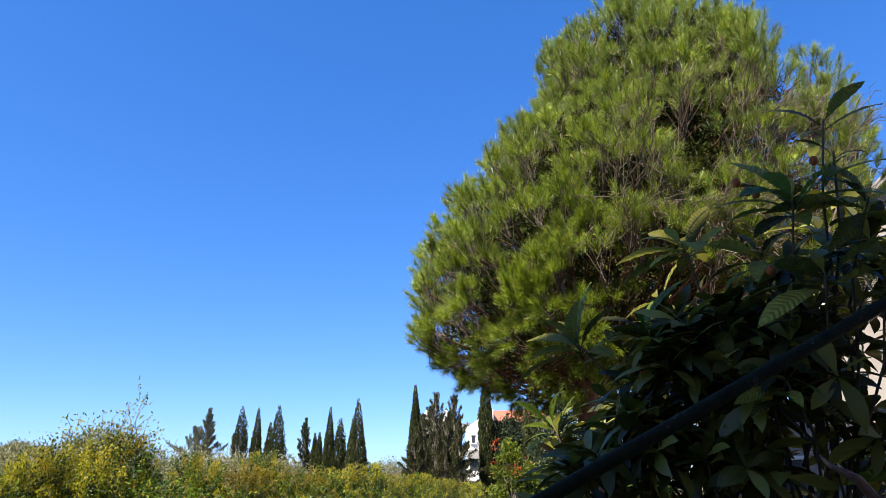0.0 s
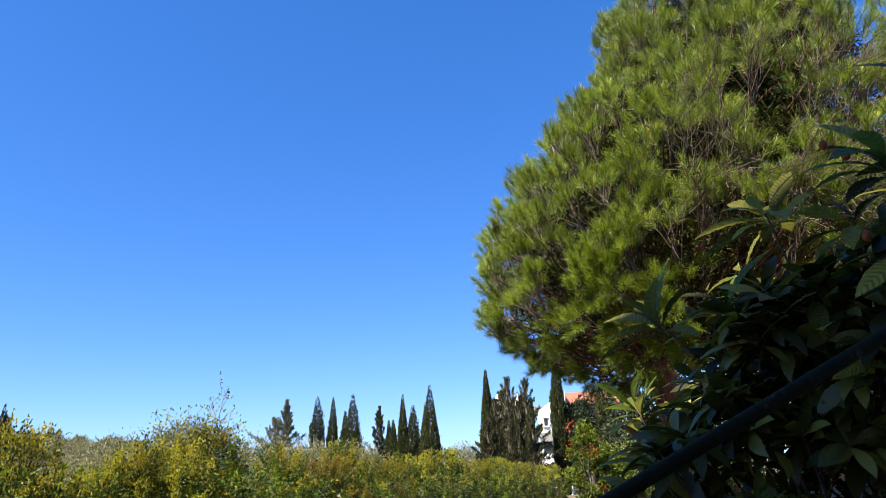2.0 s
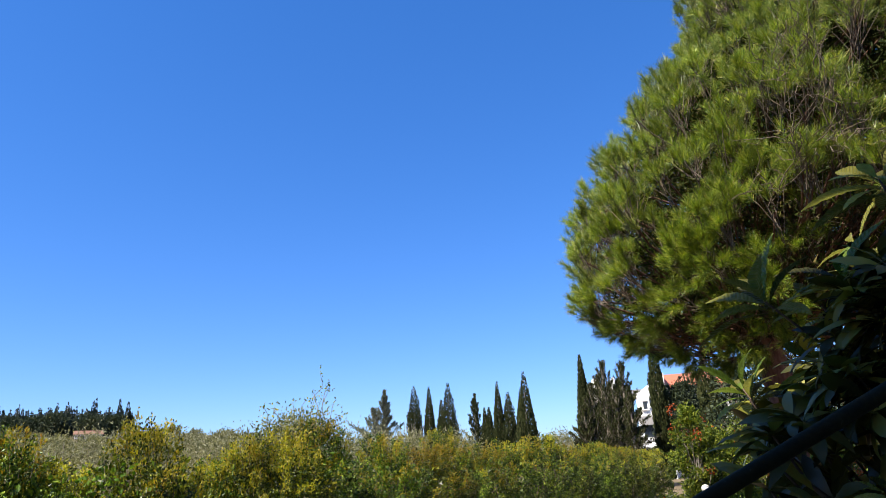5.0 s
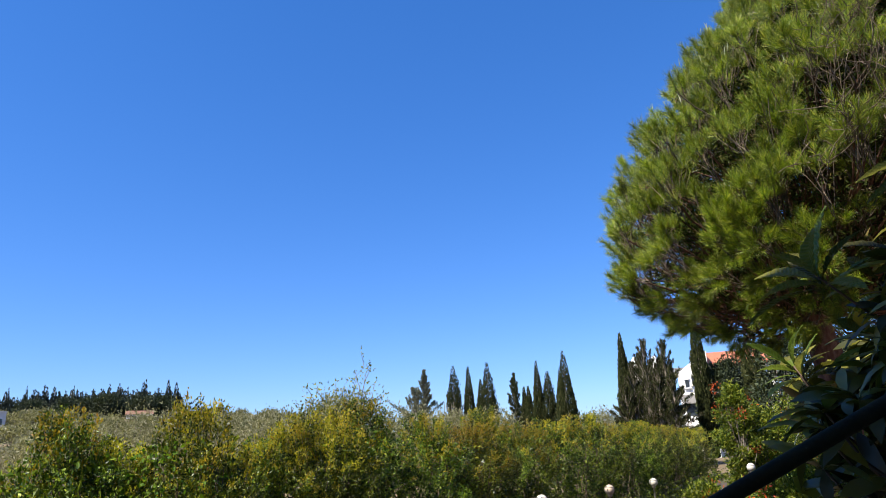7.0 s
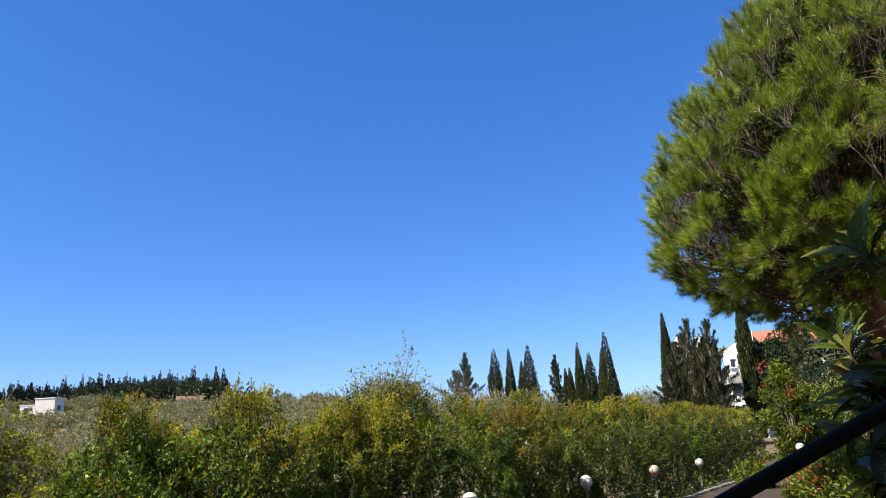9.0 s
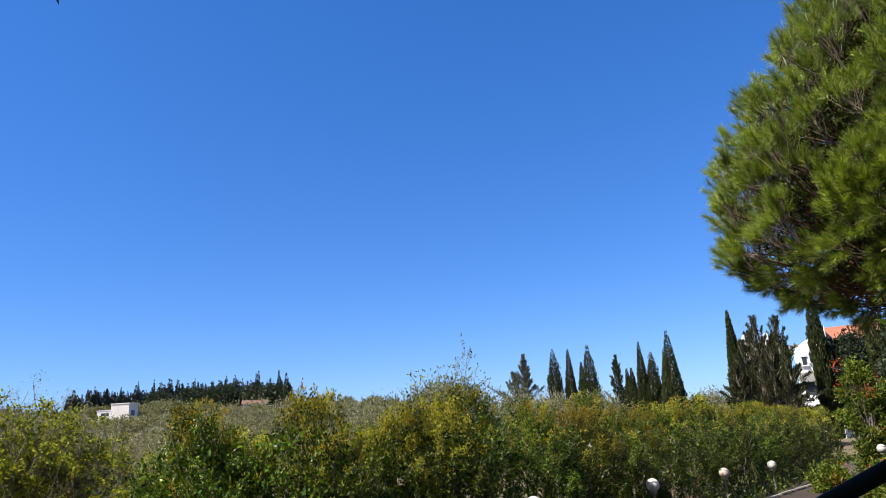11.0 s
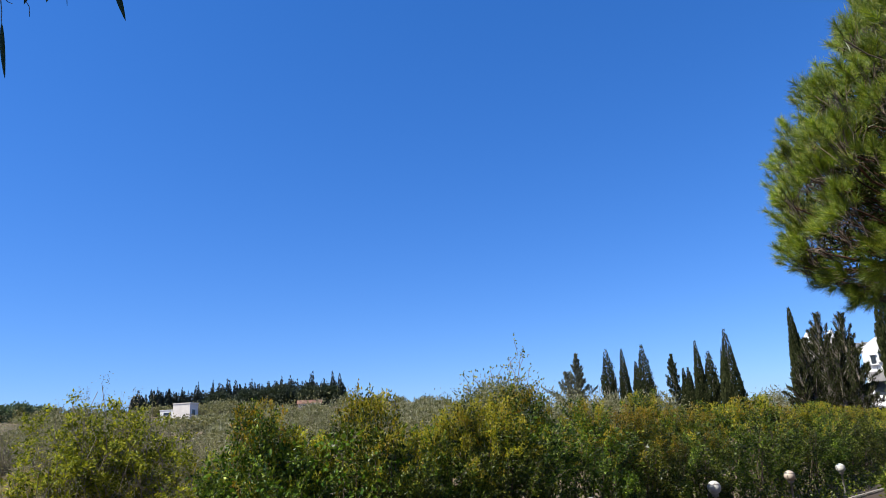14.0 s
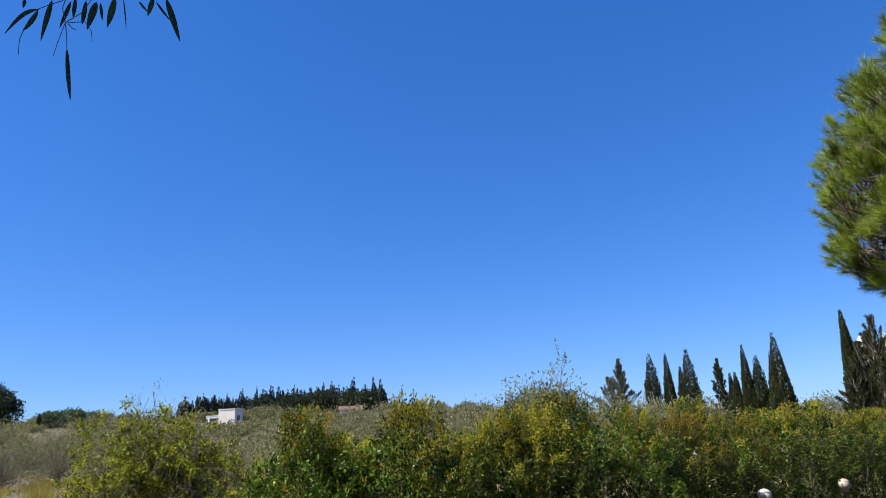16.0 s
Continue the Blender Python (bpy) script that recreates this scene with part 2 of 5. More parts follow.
def leaves(base, way, length, width, fold=0.25, lift=None):
    """Folded pointed blades: base points (n,3), unit ways, lengths, widths."""
    n = len(base)
    hint = unit(rng.normal(size=(n, 3)))
    side = unit(np.cross(way, hint))
    up = np.cross(side, way)
    L, W = np.broadcast_to(length, n)[:, None], np.broadcast_to(width, n)[:, None]
    mid = base + way * L * 0.45
    v = np.stack([base, mid + side * W / 2 + up * W * fold, base + way * L - up * L * 0.12, mid - side * W / 2 + up * W * fold], 1)
    k = np.arange(n)[:, None] * 4
    return v.reshape(-1, 3), np.concatenate([k + [0, 1, 2], k + [0, 2, 3]])


def needles(base, way, length, width):
    n = len(base)
    side = unit(np.cross(way, unit(rng.normal(size=(n, 3)))))
    L, W = np.broadcast_to(length, n)[:, None], np.broadcast_to(width, n)[:, None]
    v = np.stack([base - side * W / 2, base + side * W / 2, base + way * L], 1)
    return v.reshape(-1, 3), np.arange(n * 3).reshape(n, 3)


def tubes(lines, sides=6):
    """Tapered round limbs: each line is a list of (point, radius)."""
    V, F, off = [], [], 0
    for line in lines:
        pts = np.array([tuple(p) for p, _ in line], float)
        rad = np.array([r for _, r in line], float)
        tan = unit(np.gradient(pts, axis=0))
        ref = np.array([0.31, 0.2, 0.93]) if abs(tan[0, 2]) < 0.9 else np.array([0.9, 0.1, 0.2])
        s = unit(np.cross(tan, ref))
        u = np.cross(s, tan)
        ang = np.arange(sides) * 2 * math.pi / sides
        ring = pts[:, None] + rad[:, None, None] * (np.cos(ang)[None, :, None] * s[:, None] + np.sin(ang)[None, :, None] * u[:, None])
        V.append(ring.reshape(-1, 3))
        m = len(pts)
        i, j = np.meshgrid(np.arange(m - 1), np.arange(sides), indexing="ij")
        a0, b0 = i * sides + j, i * sides + (j + 1) % sides
        F.append(np.stack([a0, b0, b0 + sides, a0 + sides], -1).reshape(-1, 4) + off)
        off += m * sides
    return np.concatenate(V), np.concatenate(F)


def box_mesh(name, size, bevel=0.01, at=(0, 0, 0)):
    bm = bmesh.new()
    bmesh.ops.create_cube(bm, size=1.0)
    bmesh.ops.scale(bm, vec=size, verts=bm.verts)
    if bevel:
        bmesh.ops.bevel(bm, geom=bm.edges[:], offset=bevel, segments=2, affect="EDGES")
    bmesh.ops.translate(bm, vec=at, verts=bm.verts)
    me = bpy.data.meshes.new(name)
    bm.to_mesh(me)
    bm.free()
    return me


def poly_mesh(name, verts, faces):
    me = bpy.data.meshes.new(name)
    me.from_pydata([tuple(v) for v in verts], [], faces)
    me.update()
    return me


def part(name, me, material, parent=None, label="", kind="", m=None):
    if not me.materials:
        me.materials.append(material)
    ob = new(name, me)
    if parent is not None:
        ob.parent = parent
    if m is not None:
        ob.matrix_basis = m
    return tagged(ob, label=label, kind=kind)


def thing(name, m, label, category, group="", kind=""):
    ob = new(name)
    ob.empty_display_size = 0.2
    ob.matrix_basis = m
    return tagged(ob, label, category, group, kind)


def curve_pts(a, b, sag, r0, r1, n=6, wobble=0.0):
    a, b = Vector(a), Vector(b)
    out = []
    for i in range(n):
        f = i / (n - 1)
        p = a.lerp(b, f) + Vector((0, 0, sag * 4 * f * (1 - f)))
        if 0 < i < n - 1 and wobble:
            p += Vector(rng.normal(size=3) * wobble)
        out.append((p, r0 + (r1 - r0) * f))
    return out


# ---- ground ----
def ground_z(x, y):
    d = math.hypot(x, y)
    az = math.degrees(math.atan2(-x, y))
    w = min(max((az - 12) / 24, 0), 1) * min(max((150 - az) / 40, 0), 1)
    w = w * w * (3 - 2 * w)
    rise = 0.075 * max(0.0, min(d, 265) - 60)
    return w * rise * (1 - 0.5 * min(max((d - 330) / 600, 0), 1)) + 0.04 * noise.noise((x * 0.35, y * 0.35, 0)) * min(1, d / 6)


def build_ground():
    radii = [0.0] + list(np.geomspace(0.8, 4200, 84))
    n = 160
    V, F = [(0, 0, ground_z(0, 0))], []
    for r in radii[1:]:
        for k in range(n):
            t = 2 * math.pi * k / n
            x, y = r * math.sin(t), r * math.cos(t)
            V.append((x, y, ground_z(x, y)))
    for k in range(n):
        F.append((0, 1 + (k + 1) % n, 1 + k))
    for i in range(len(radii) - 2):
        o = 1 + i * n
        for k in range(n):
            F.append((o + k, o + (k + 1) % n, o + n + (k + 1) % n, o + n + k))
    ob = part("ground", poly_mesh("ground", V, F), SOIL)
    tagged(ob, "dry brown soil of a garden and field", "ground", kind="structure")


build_ground()


# ---- pine ----
PINE_R = [(2.4, 0.9, 0.0), (2.7, 1.95, 0.0), (2.95, 2.65, -0.03), (3.15, 3.15, -0.04), (3.6, 3.6, -0.04), (4.4, 3.62, -0.05), (5.3, 3.46, 0.02), (6.1, 3.14, 0.3), (6.9, 2.66, 0.72), (7.6, 2.42, 0.85), (8.3, 2.08, 0.6), (9.0, 1.32, 0.15), (9.45, 0.4, 0.0)]


def pine_tree():
    """Umbrella-shaped pine: leaning trunk, limbs, and shoots that carry needles all round."""
    root = polar(-14.0, 10.0)
    tree = thing("pine_tree", Matrix.Translation(root), "tall rounded pine with yellow-green needles and reddish bark", "tree")
    axis = np.array(polar(-16.0, 10.0)) - np.array(root)
    right = unit(np.array([math.cos(radians(16)), -math.sin(radians(16)), 0.0]))
    zs, rs, offs = (np.array(c) for c in zip(*PINE_R))
    fork = Vector((-0.45, 0.0, 3.2))
    trunk = [(Vector((0.15, 0, -0.1)), 0.27), (Vector((0.05, 0, 0.5)), 0.23), (Vector((-0.2, 0, 1.6)), 0.2), (fork, 0.19),
             (Vector((0.2, 0, 4.6)), 0.15), (Vector((0.6, -0.1, 6.2)), 0.1), (Vector((0.9, 0, 7.8)), 0.05)]
    v, f = tubes([trunk], 12)
    part("trunk", np_mesh("pine_trunk", v, [f], True), BARK_PINE, tree, "cracked reddish brown bark")
    tp = np.array([tuple(p) for p, _ in trunk])
    limbs, twigs = [], []
    B, W, L, T, TB, TW = [], [], [], [], [], []
    n = 820
    for i in range(n):
        # boughs wind up the crown; each ends in a fan of shoots
        f = (i + 0.5) / n
        z = np.interp(f, [0, 0.12, 0.5, 0.8, 1], [2.8, 3.3, 5.3, 7.2, 8.8]) + rng.normal() * 0.08
        th = i * 2.39996 + rng.normal() * 0.2
        inner = i % 4 == 0
        big = rng.uniform(0.65, 1.0)
        c = axis + right * np.interp(z, zs, offs)
        r = max(0.1, np.interp(z, zs, rs) - 0.56) * (rng.uniform(0.62, 0.85) if inner else rng.uniform(0.93, 1.02))
        r *= 1 + 0.16 * max(0.0, math.cos(th + radians(16))) * np.interp(z, [4.5, 5.5, 7.4, 8.2], [0, 1, 1, 0])
        back = math.sin(th) > 0.25
        if z < 4.3 and back and i % 3:
            continue
        if math.sin(th) < 0.1 and z < 3.7 and math.cos(th) > -0.25:
            z += 0.9
        p = np.array([c[0] + r * math.cos(th), c[1] + r * math.sin(th), z])
        # sky shows between the crown's two tops
        if z > 6.5 and 2.05 < np.dot(p - axis, right) < 2.75:
            continue
        bare = 3.6 < z < 6.4 and math.sin(th) < -0.25 and -0.35 < math.cos(th) < 0.85
        out = unit(p - np.array([c[0], c[1], 4.2]))
        lift = np.interp(z, [2.8, 3.4, 4.2, 5.0, 7.0, 9], [0.0, 0.7, 1.6, 2.1, 2.5, 2.8])
        grow = unit(out * 0.8 + np.array([0, 0, lift]) + rng.normal(size=3) * 0.15)
        foot = p - grow * 0.45 * big * np.interp(z, [3.0, 4.5], [0.25, 1.0])
        hz = max(3.2, foot[2] - np.hypot(*(foot[:2] - axis[:2])) * rng.uniform(0.15, 0.5))
        s0 = [np.interp(hz, tp[:, 2], tp[:, k]) for k in range(3)]
        limbs.append(curve_pts(s0, foot, -0.15, 0.045 if i % 5 == 0 else 0.02, 0.009, 7, 0.06))
        away = p - axis
        near = away[1] < 0.4 or (away[1] < 2.2 and np.dot(away, right) < -1.2) or (away[1] < 1.4 and z > 7.0) or np.dot(away, right) > 1.8
        e1 = unit(np.cross(grow, [0.3, 0.8, 0.1]))
        e2 = np.cross(grow, e1)
        shoots = int((12 if bare else 14) * big)
        for q in range(shoots):
            u = math.sqrt((q + 0.5) / shoots)
            a = q * 2.39996 + rng.normal() * 0.25
            side = (e1 * math.cos(a) + e2 * math.sin(a)) * u
            w = unit(grow * (1.15 - 0.35 * u) + side * 0.85 + rng.normal(size=3) * 0.12)
            reach = big * rng.uniform(0.42, 0.68) * (1 - 0.12 * u) * np.interp(z, [3.0, 3.6, 4.3, 5.0], [0.6, 0.68, 0.88, 1.0])
            # shoots turn up towards their tips
            knee = foot + w * reach * 0.55
            w = unit(w + np.array([0, 0, 0.35 if z > 3.6 else 0.05]) + rng.normal(size=3) * 0.08)
            tip = knee + w * reach * 0.5
            if not near:
                tip = tip - w * 0.12
            if near:
                twigs.append([(Vector(foot + grow * rng.uniform(-0.3, 0.12) + rng.normal(size=3) * 0.03), 0.006), (Vector(knee), 0.0045), (Vector(tip), 0.003)])
            k = int((112 if bare else 178) * rng.uniform(0.6, 1.15)) if near else 26
            ln = reach * rng.uniform(0.3, 0.5)
            t = rng.uniform(0, 1, k) ** 0.8
            B.append(tip - w * (ln * (1 - t))[:, None])
            rad = unit(np.cross(w, rng.normal(size=(k, 3))))
            W.append(unit(w * np.interp(t, [0, 0.75, 1], [0.55, 0.95, 1.8])[:, None] + rad * 0.72 + rng.normal(size=(k, 3)) * 0.16))
            L.append(rng.uniform(0.1, 0.15, k))
            T.append(np.full(k, 0.0034 if near else 0.009))
            rim = z > 4.6 and np.dot(away, right) < -1.0 and abs(away[1]) < 2.0
            if z > 4.6 and u < 0.8 and w[2] > 0.55 and rng.uniform() < (0.5 if z > 7.6 else 0.4 if rim else 0.05):
                TB.append(tip + w * 0.03)
                TW.append(unit(w * 0.4 + np.array([0, 0, 1.0])))
        if bare:
            # dead twigs reach out through the thin needles
            for _ in range(5):
                a0 = p - grow * rng.uniform(0.0, 0.3) + rng.normal(size=3) * 0.05
                e = a0 + unit(out + rng.normal(size=3) * 0.45) * rng.uniform(0.3, 0.62)
                twigs.append(curve_pts(a0, e, 0.04, 0.0075, 0.0035, 5, 0.03))
                twigs.append(curve_pts((a0 + e) / 2, (a0 + e) / 2 + unit(out + rng.normal(size=3) * 0.8) * rng.uniform(0.12, 0.3), 0.0, 0.004, 0.0025, 4, 0.02))
    # forked main limbs
    for pts in ([(-0.4, 0.0, 3.0), (-0.9, -0.4, 3.55), (-1.4, -0.9, 3.9), (-1.7, -1.2, 4.2)], [(-0.2, 0, 3.6), (0.3, -0.5, 4.6), (0.6, -0.8, 5.4), (0.7, -0.9, 6.2)], [(0.2, 0, 4.4), (1.1, -0.4, 5.6), (1.6, -0.5, 6.4), (1.8, -0.5, 7.0)]):
        limbs.append([(Vector(q), 0.085 - 0.022 * k) for k, q in enumerate(pts)])
    # a dead branch on the flank
    twigs.append(curve_pts((-0.6, -1.6, 4.2), (-1.9, -2.9, 5.1), 0.05, 0.012, 0.006, 7, 0.03))
    v, f = tubes(limbs, 6)
    part("limb_growth", np_mesh("pine_limbs", v, [f], True), BARK_PINE, tree, "reddish limbs inside the crown", "stuff")
    v, f = tubes(twigs, 3)
    part("twig_growth", np_mesh("pine_twigs", v, [f], True), PINE_TWIG, tree, "pale bare twigs between the needles", "stuff")
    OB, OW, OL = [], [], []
    # deeper needles of the crown, darkened to paint its inner shade
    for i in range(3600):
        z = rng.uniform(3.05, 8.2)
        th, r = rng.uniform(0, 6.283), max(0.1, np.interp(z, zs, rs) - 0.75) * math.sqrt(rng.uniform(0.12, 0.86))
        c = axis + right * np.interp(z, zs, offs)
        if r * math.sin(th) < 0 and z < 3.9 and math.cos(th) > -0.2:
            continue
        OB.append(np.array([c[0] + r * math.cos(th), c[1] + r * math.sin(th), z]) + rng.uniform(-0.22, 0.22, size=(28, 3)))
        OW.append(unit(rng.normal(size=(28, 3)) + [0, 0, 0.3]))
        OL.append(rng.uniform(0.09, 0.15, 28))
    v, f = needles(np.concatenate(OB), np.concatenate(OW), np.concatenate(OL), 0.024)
    part("inner_crown", np_mesh("pine_shade_needles", v, [f]), PINE_SHADE, tree, "dark needles inside the crown, shade put into their colour", "stuff")
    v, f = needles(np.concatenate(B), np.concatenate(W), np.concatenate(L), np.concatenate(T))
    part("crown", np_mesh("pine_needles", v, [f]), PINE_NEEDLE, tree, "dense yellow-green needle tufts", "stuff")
    v, f = leaves(np.array(TB), np.array(TW), rng.uniform(0.06, 0.15, len(TB)), 0.013)
    part("candle_growth", np_mesh("pine_candles", v, [f]), PINE_TIP, tree, "pale upright shoot tips", "stuff")


pine_tree()


# ---- cypresses and the far trees ----
def cypress(at, height, radius, label, mat=CYPRESS, ragged=0.12, n=7000, group="row of cypresses", widest=0.3, thin=1.0, lobes=1, brown=0.0, spray=1.0):
    """Smooth spires are a close coat of upright sprays; ragged ones carry separate boughs."""
    tree = thing("cypress_tree", Matrix.Translation(at), label, "tree", group)
    lines = [[(Vector((0, 0, -0.2)), radius * 0.16), (Vector((0, 0, height * 0.5)), radius * 0.1), (Vector((0, 0, height * 0.95)), 0.015)]]
    B, W, L = [], [], []
    for lobe in range(lobes):
        hh = height * (1 if lobe == 0 else rng.uniform(0.78, 0.93))
        dx = np.zeros(3) if lobe == 0 else np.array([rng.uniform(-1, 1), rng.uniform(-0.5, 0.5), 0]) * radius * 0.7
        k = n // lobes
        if ragged > 0.2:
            boughs = 64
            for b in range(boughs):
                u = 0.04 + 0.94 * (b + rng.uniform(0, 1)) / boughs
                pr = (0.72 + 0.28 * u / widest if u < widest else (1 - u) / (1 - widest)) * rng.uniform(0.4, 1.5)
                th = b * 2.39996 + rng.normal() * 0.3
                foot = np.array([0, 0, max(0.1, u * hh - radius * 0.5)])
                tip = np.array([math.cos(th) * radius * pr, math.sin(th) * radius * pr, min(hh, u * hh + radius * rng.uniform(0.1, 0.5))])
                lines.append(curve_pts(foot + dx, tip + dx, -0.05, 0.03, 0.008, 4))
                m = int(k / boughs * (0.6 + 0.6 * pr))
                t = np.sqrt(rng.uniform(0.03, 1, m))
                sp = radius * (0.05 + 0.13 * (1 - u)) * (1.15 - 0.85 * t)[:, None]
                B.append(foot + (tip - foot) * t[:, None] + rng.normal(size=(m, 3)) * sp * np.array([1, 1, 0.8]) + dx)
                W.append(unit((tip - foot) * 0.7 / radius + np.array([0, 0, 0.6]) + rng.normal(size=(m, 3)) * 0.4))
                L.append(rng.uniform(0.16, 0.34, m) * spray)
            continue
        u = 1 - np.sqrt(rng.uniform(0.0004, 1, k)) * 0.97
        prof = np.where(u < widest, 0.78 + 0.22 * u / widest, ((1 - u) / (1 - widest)) ** 0.8)
        th = rng.uniform(0, 2 * math.pi, k)
        lump = 1 + ragged * np.sin(th * 3 + u * 17) + ragged * 1.3 * np.sin(th * 5 - u * 31 + lobe) + rng.normal(size=k) * ragged * 0.5
        r = radius * prof * lump * np.sqrt(rng.uniform(0.4, 1, k))
        B.append(np.stack([r * np.cos(th), r * np.sin(th), u * hh * 0.985], -1) + dx)
        W.append(unit(np.stack([np.cos(th) * 0.22, np.sin(th) * 0.22, np.ones(k)], -1) + rng.normal(size=(k, 3)) * (0.08 + ragged * 0.6)))
        L.append(rng.uniform(0.22, 0.42, k) * (0.55 + 0.45 * prof) * spray)
    v, f = tubes(lines, 5)
    part("trunk", np_mesh("cypress_trunk", v, [f], True), BARK_GREY, tree)
    B, W, L = np.concatenate(B), np.concatenate(W), np.concatenate(L)
    pick = rng.uniform(size=len(B)) < brown
    v, f = leaves(B[~pick], W[~pick], L[~pick], L[~pick] * 0.3 * thin)
    part("crown", np_mesh("cypress_crown", v, [f]), mat, tree, "", "stuff")
    if brown:
        v, f = leaves(B[pick], W[pick], L[pick] * 0.6, L[pick] * 0.3)
        part("cone_growth", np_mesh("cypress_cones", v, [f]), CYPRESS_BROWN, tree, "brown cones and dead sprays", "stuff")
    return tree


def rise(el, d):
    return 1.65 + d * math.tan(radians(el))


DARK = "tall narrow dark green cypress behind the hedge"
RAG = "ragged grey-green cypress with brown cones"
for az, el, d, r, ragged, widest, lobes, lab in [
        (16.45, 6.1, 65, 0.74, 0.13, 0.62, 1, RAG), (15.2, 6.0, 65, 0.74, 0.07, 0.35, 1, DARK), (13.58, 6.3, 64, 0.95, 0.14, 0.45, 1, RAG), (14.2, 4.9, 64.5, 0.62, 0.12, 0.45, 1, RAG),
        (11.38, 4.95, 66, 1.5, 0.3, 0.2, 1, RAG), (10.24, 4.1, 64, 0.5, 0.1, 0.5, 1, DARK), (10.6, 4.05, 64.4, 0.5, 0.1, 0.5, 1, DARK), (9.45, 6.12, 60, 0.72, 0.05, 0.3, 1, DARK),
        (8.6, 5.25, 60, 0.75, 0.2, 0.5, 1, RAG), (7.55, 5.4, 57, 0.55, 0.06, 0.5, 1, DARK), (7.18, 6.84, 55, 1.08, 0.04, 0.25, 1, DARK)]:
    cypress(polar(az, d), rise(el, d) * 1.035, r * 0.87, lab, CYPRESS, ragged, 8000, "row of cypresses", widest, 1.5, lobes, 0.08 if lab == RAG else 0.0, 0.7)
cypress(polar(18.95, 65), rise(5.85, 65), 1.25, "thin grey half-bare conifer in the row", CYPRESS_GREY, 0.26, 8000, "row of cypresses", 0.4, 0.7, 1, spray=1.0)
cypress(polar(19.75, 65.5), rise(4.4, 65), 2.1, "thin grey half-bare conifer in the row", CYPRESS_GREY, 0.3, 7000, "row of cypresses", 0.65, 0.7, 1, spray=1.0)
# the clump before the white house
CL = "row of cypresses by the house"
cypress(polar(2.42, 37), rise(7.9, 37) * 1.035, 0.42, "slender pointed dark cypress beside the ragged clump", CYPRESS, 0.06, 9000, CL, 0.4, 1.5, spray=0.65)
for az, el, d, r in [(1.75, 5.5, 36, 1.1), (0.72, 7.25, 36, 1.2), (-0.1, 5.3, 35.5, 1.05), (-0.82, 7.05, 36, 1.05), (-1.2, 4.9, 35, 0.75), (2.5, 3.8, 35.5, 0.85), (1.15, 6.1, 36.6, 1.1), (-0.45, 5.7, 36.6, 0.9), (0.3, 5.5, 36.8, 1.0)]:
    cypress(polar(az, d), rise(el, d), r, RAG, CYPRESS, 0.33, 7500, CL, 0.4, 0.75, 1, 0.3, 0.62)
cypress(polar(-3.45, 38), rise(9.5, 38), 0.4, "tall column-like cypress behind the pine", CYPRESS, 0.07, 8000, CL, 0.6, 1.5, spray=0.6)
cypress(polar(-7.3, 36), rise(8.5, 36), 0.52, "tall column-like cypress behind the pine", CYPRESS, 0.07, 8000, CL, 0.6, 1.5, spray=0.6)


def blob_tree(name, at, height, width, mat, label, category="tree", group="", n=5000, leaf=0.13, leaf_w=0.035, clumps=40, stem=0.08, base=0.25, bark=BARK_GREY, droop=0.0, dense=2.0, tight=0.68):
    """A tree or bush: short trunk, limbs to many clumps, small leaves."""
    tree = thing(name, Matrix.Translation(at), label, category, group)
    c, lines = [], []
    for i in range(clumps):
        f = (i + 0.5) / clumps
        z = height * (base + (1 - base) * f)
        prof = math.sin(math.pi * min(0.97, 0.12 + 0.85 * f)) ** 0.6
        th = i * 2.39996 + rng.normal() * 0.3
        r = width / 2 * prof * math.sqrt(rng.uniform(0.15, 0.85))
        p = Vector((r * math.cos(th), r * math.sin(th), z * rng.uniform(0.88, 1.0)))
        c.append(p)
        lines.append(curve_pts((rng.normal() * 0.05, rng.normal() * 0.05, height * 0.12 * rng.uniform(0.2, 1.4)), p, 0.05 * height, stem * 0.45, 0.006, 5, 0.03 * height))
    lines.append([(Vector((0, 0, -0.1)), stem), (Vector((0.03, 0.02, height * 0.3)), stem * 0.7), (Vector((0, 0, height * 0.6)), stem * 0.3)])
    v, f = tubes(lines, 5)
    part("stem_growth", np_mesh(name + "_stems", v, [f], True), bark, tree, "", "stuff")
    c = np.array([tuple(p) for p in c])
    n = int(n * dense)
    k = rng.integers(0, clumps, n)
    sz = width / 2 / clumps ** (1 / 3) * tight
    B = c[k] + rng.normal(size=(n, 3)) * sz * np.array([1, 1, 0.8])
    B[:, 2] = np.maximum(B[:, 2], 0.05)
    W = unit(unit(B - c[k]) + rng.normal(size=(n, 3)) * 0.6 + np.array([0, 0, 0.35 - droop]))
    L = leaf * rng.uniform(0.6, 1.2, n)
    v, f = leaves(B, W, L, leaf_w * rng.uniform(0.7, 1.2, n))
    part("foliage", np_mesh(name + "_leaves", v, [f]), mat, tree, "", "stuff")
    return tree


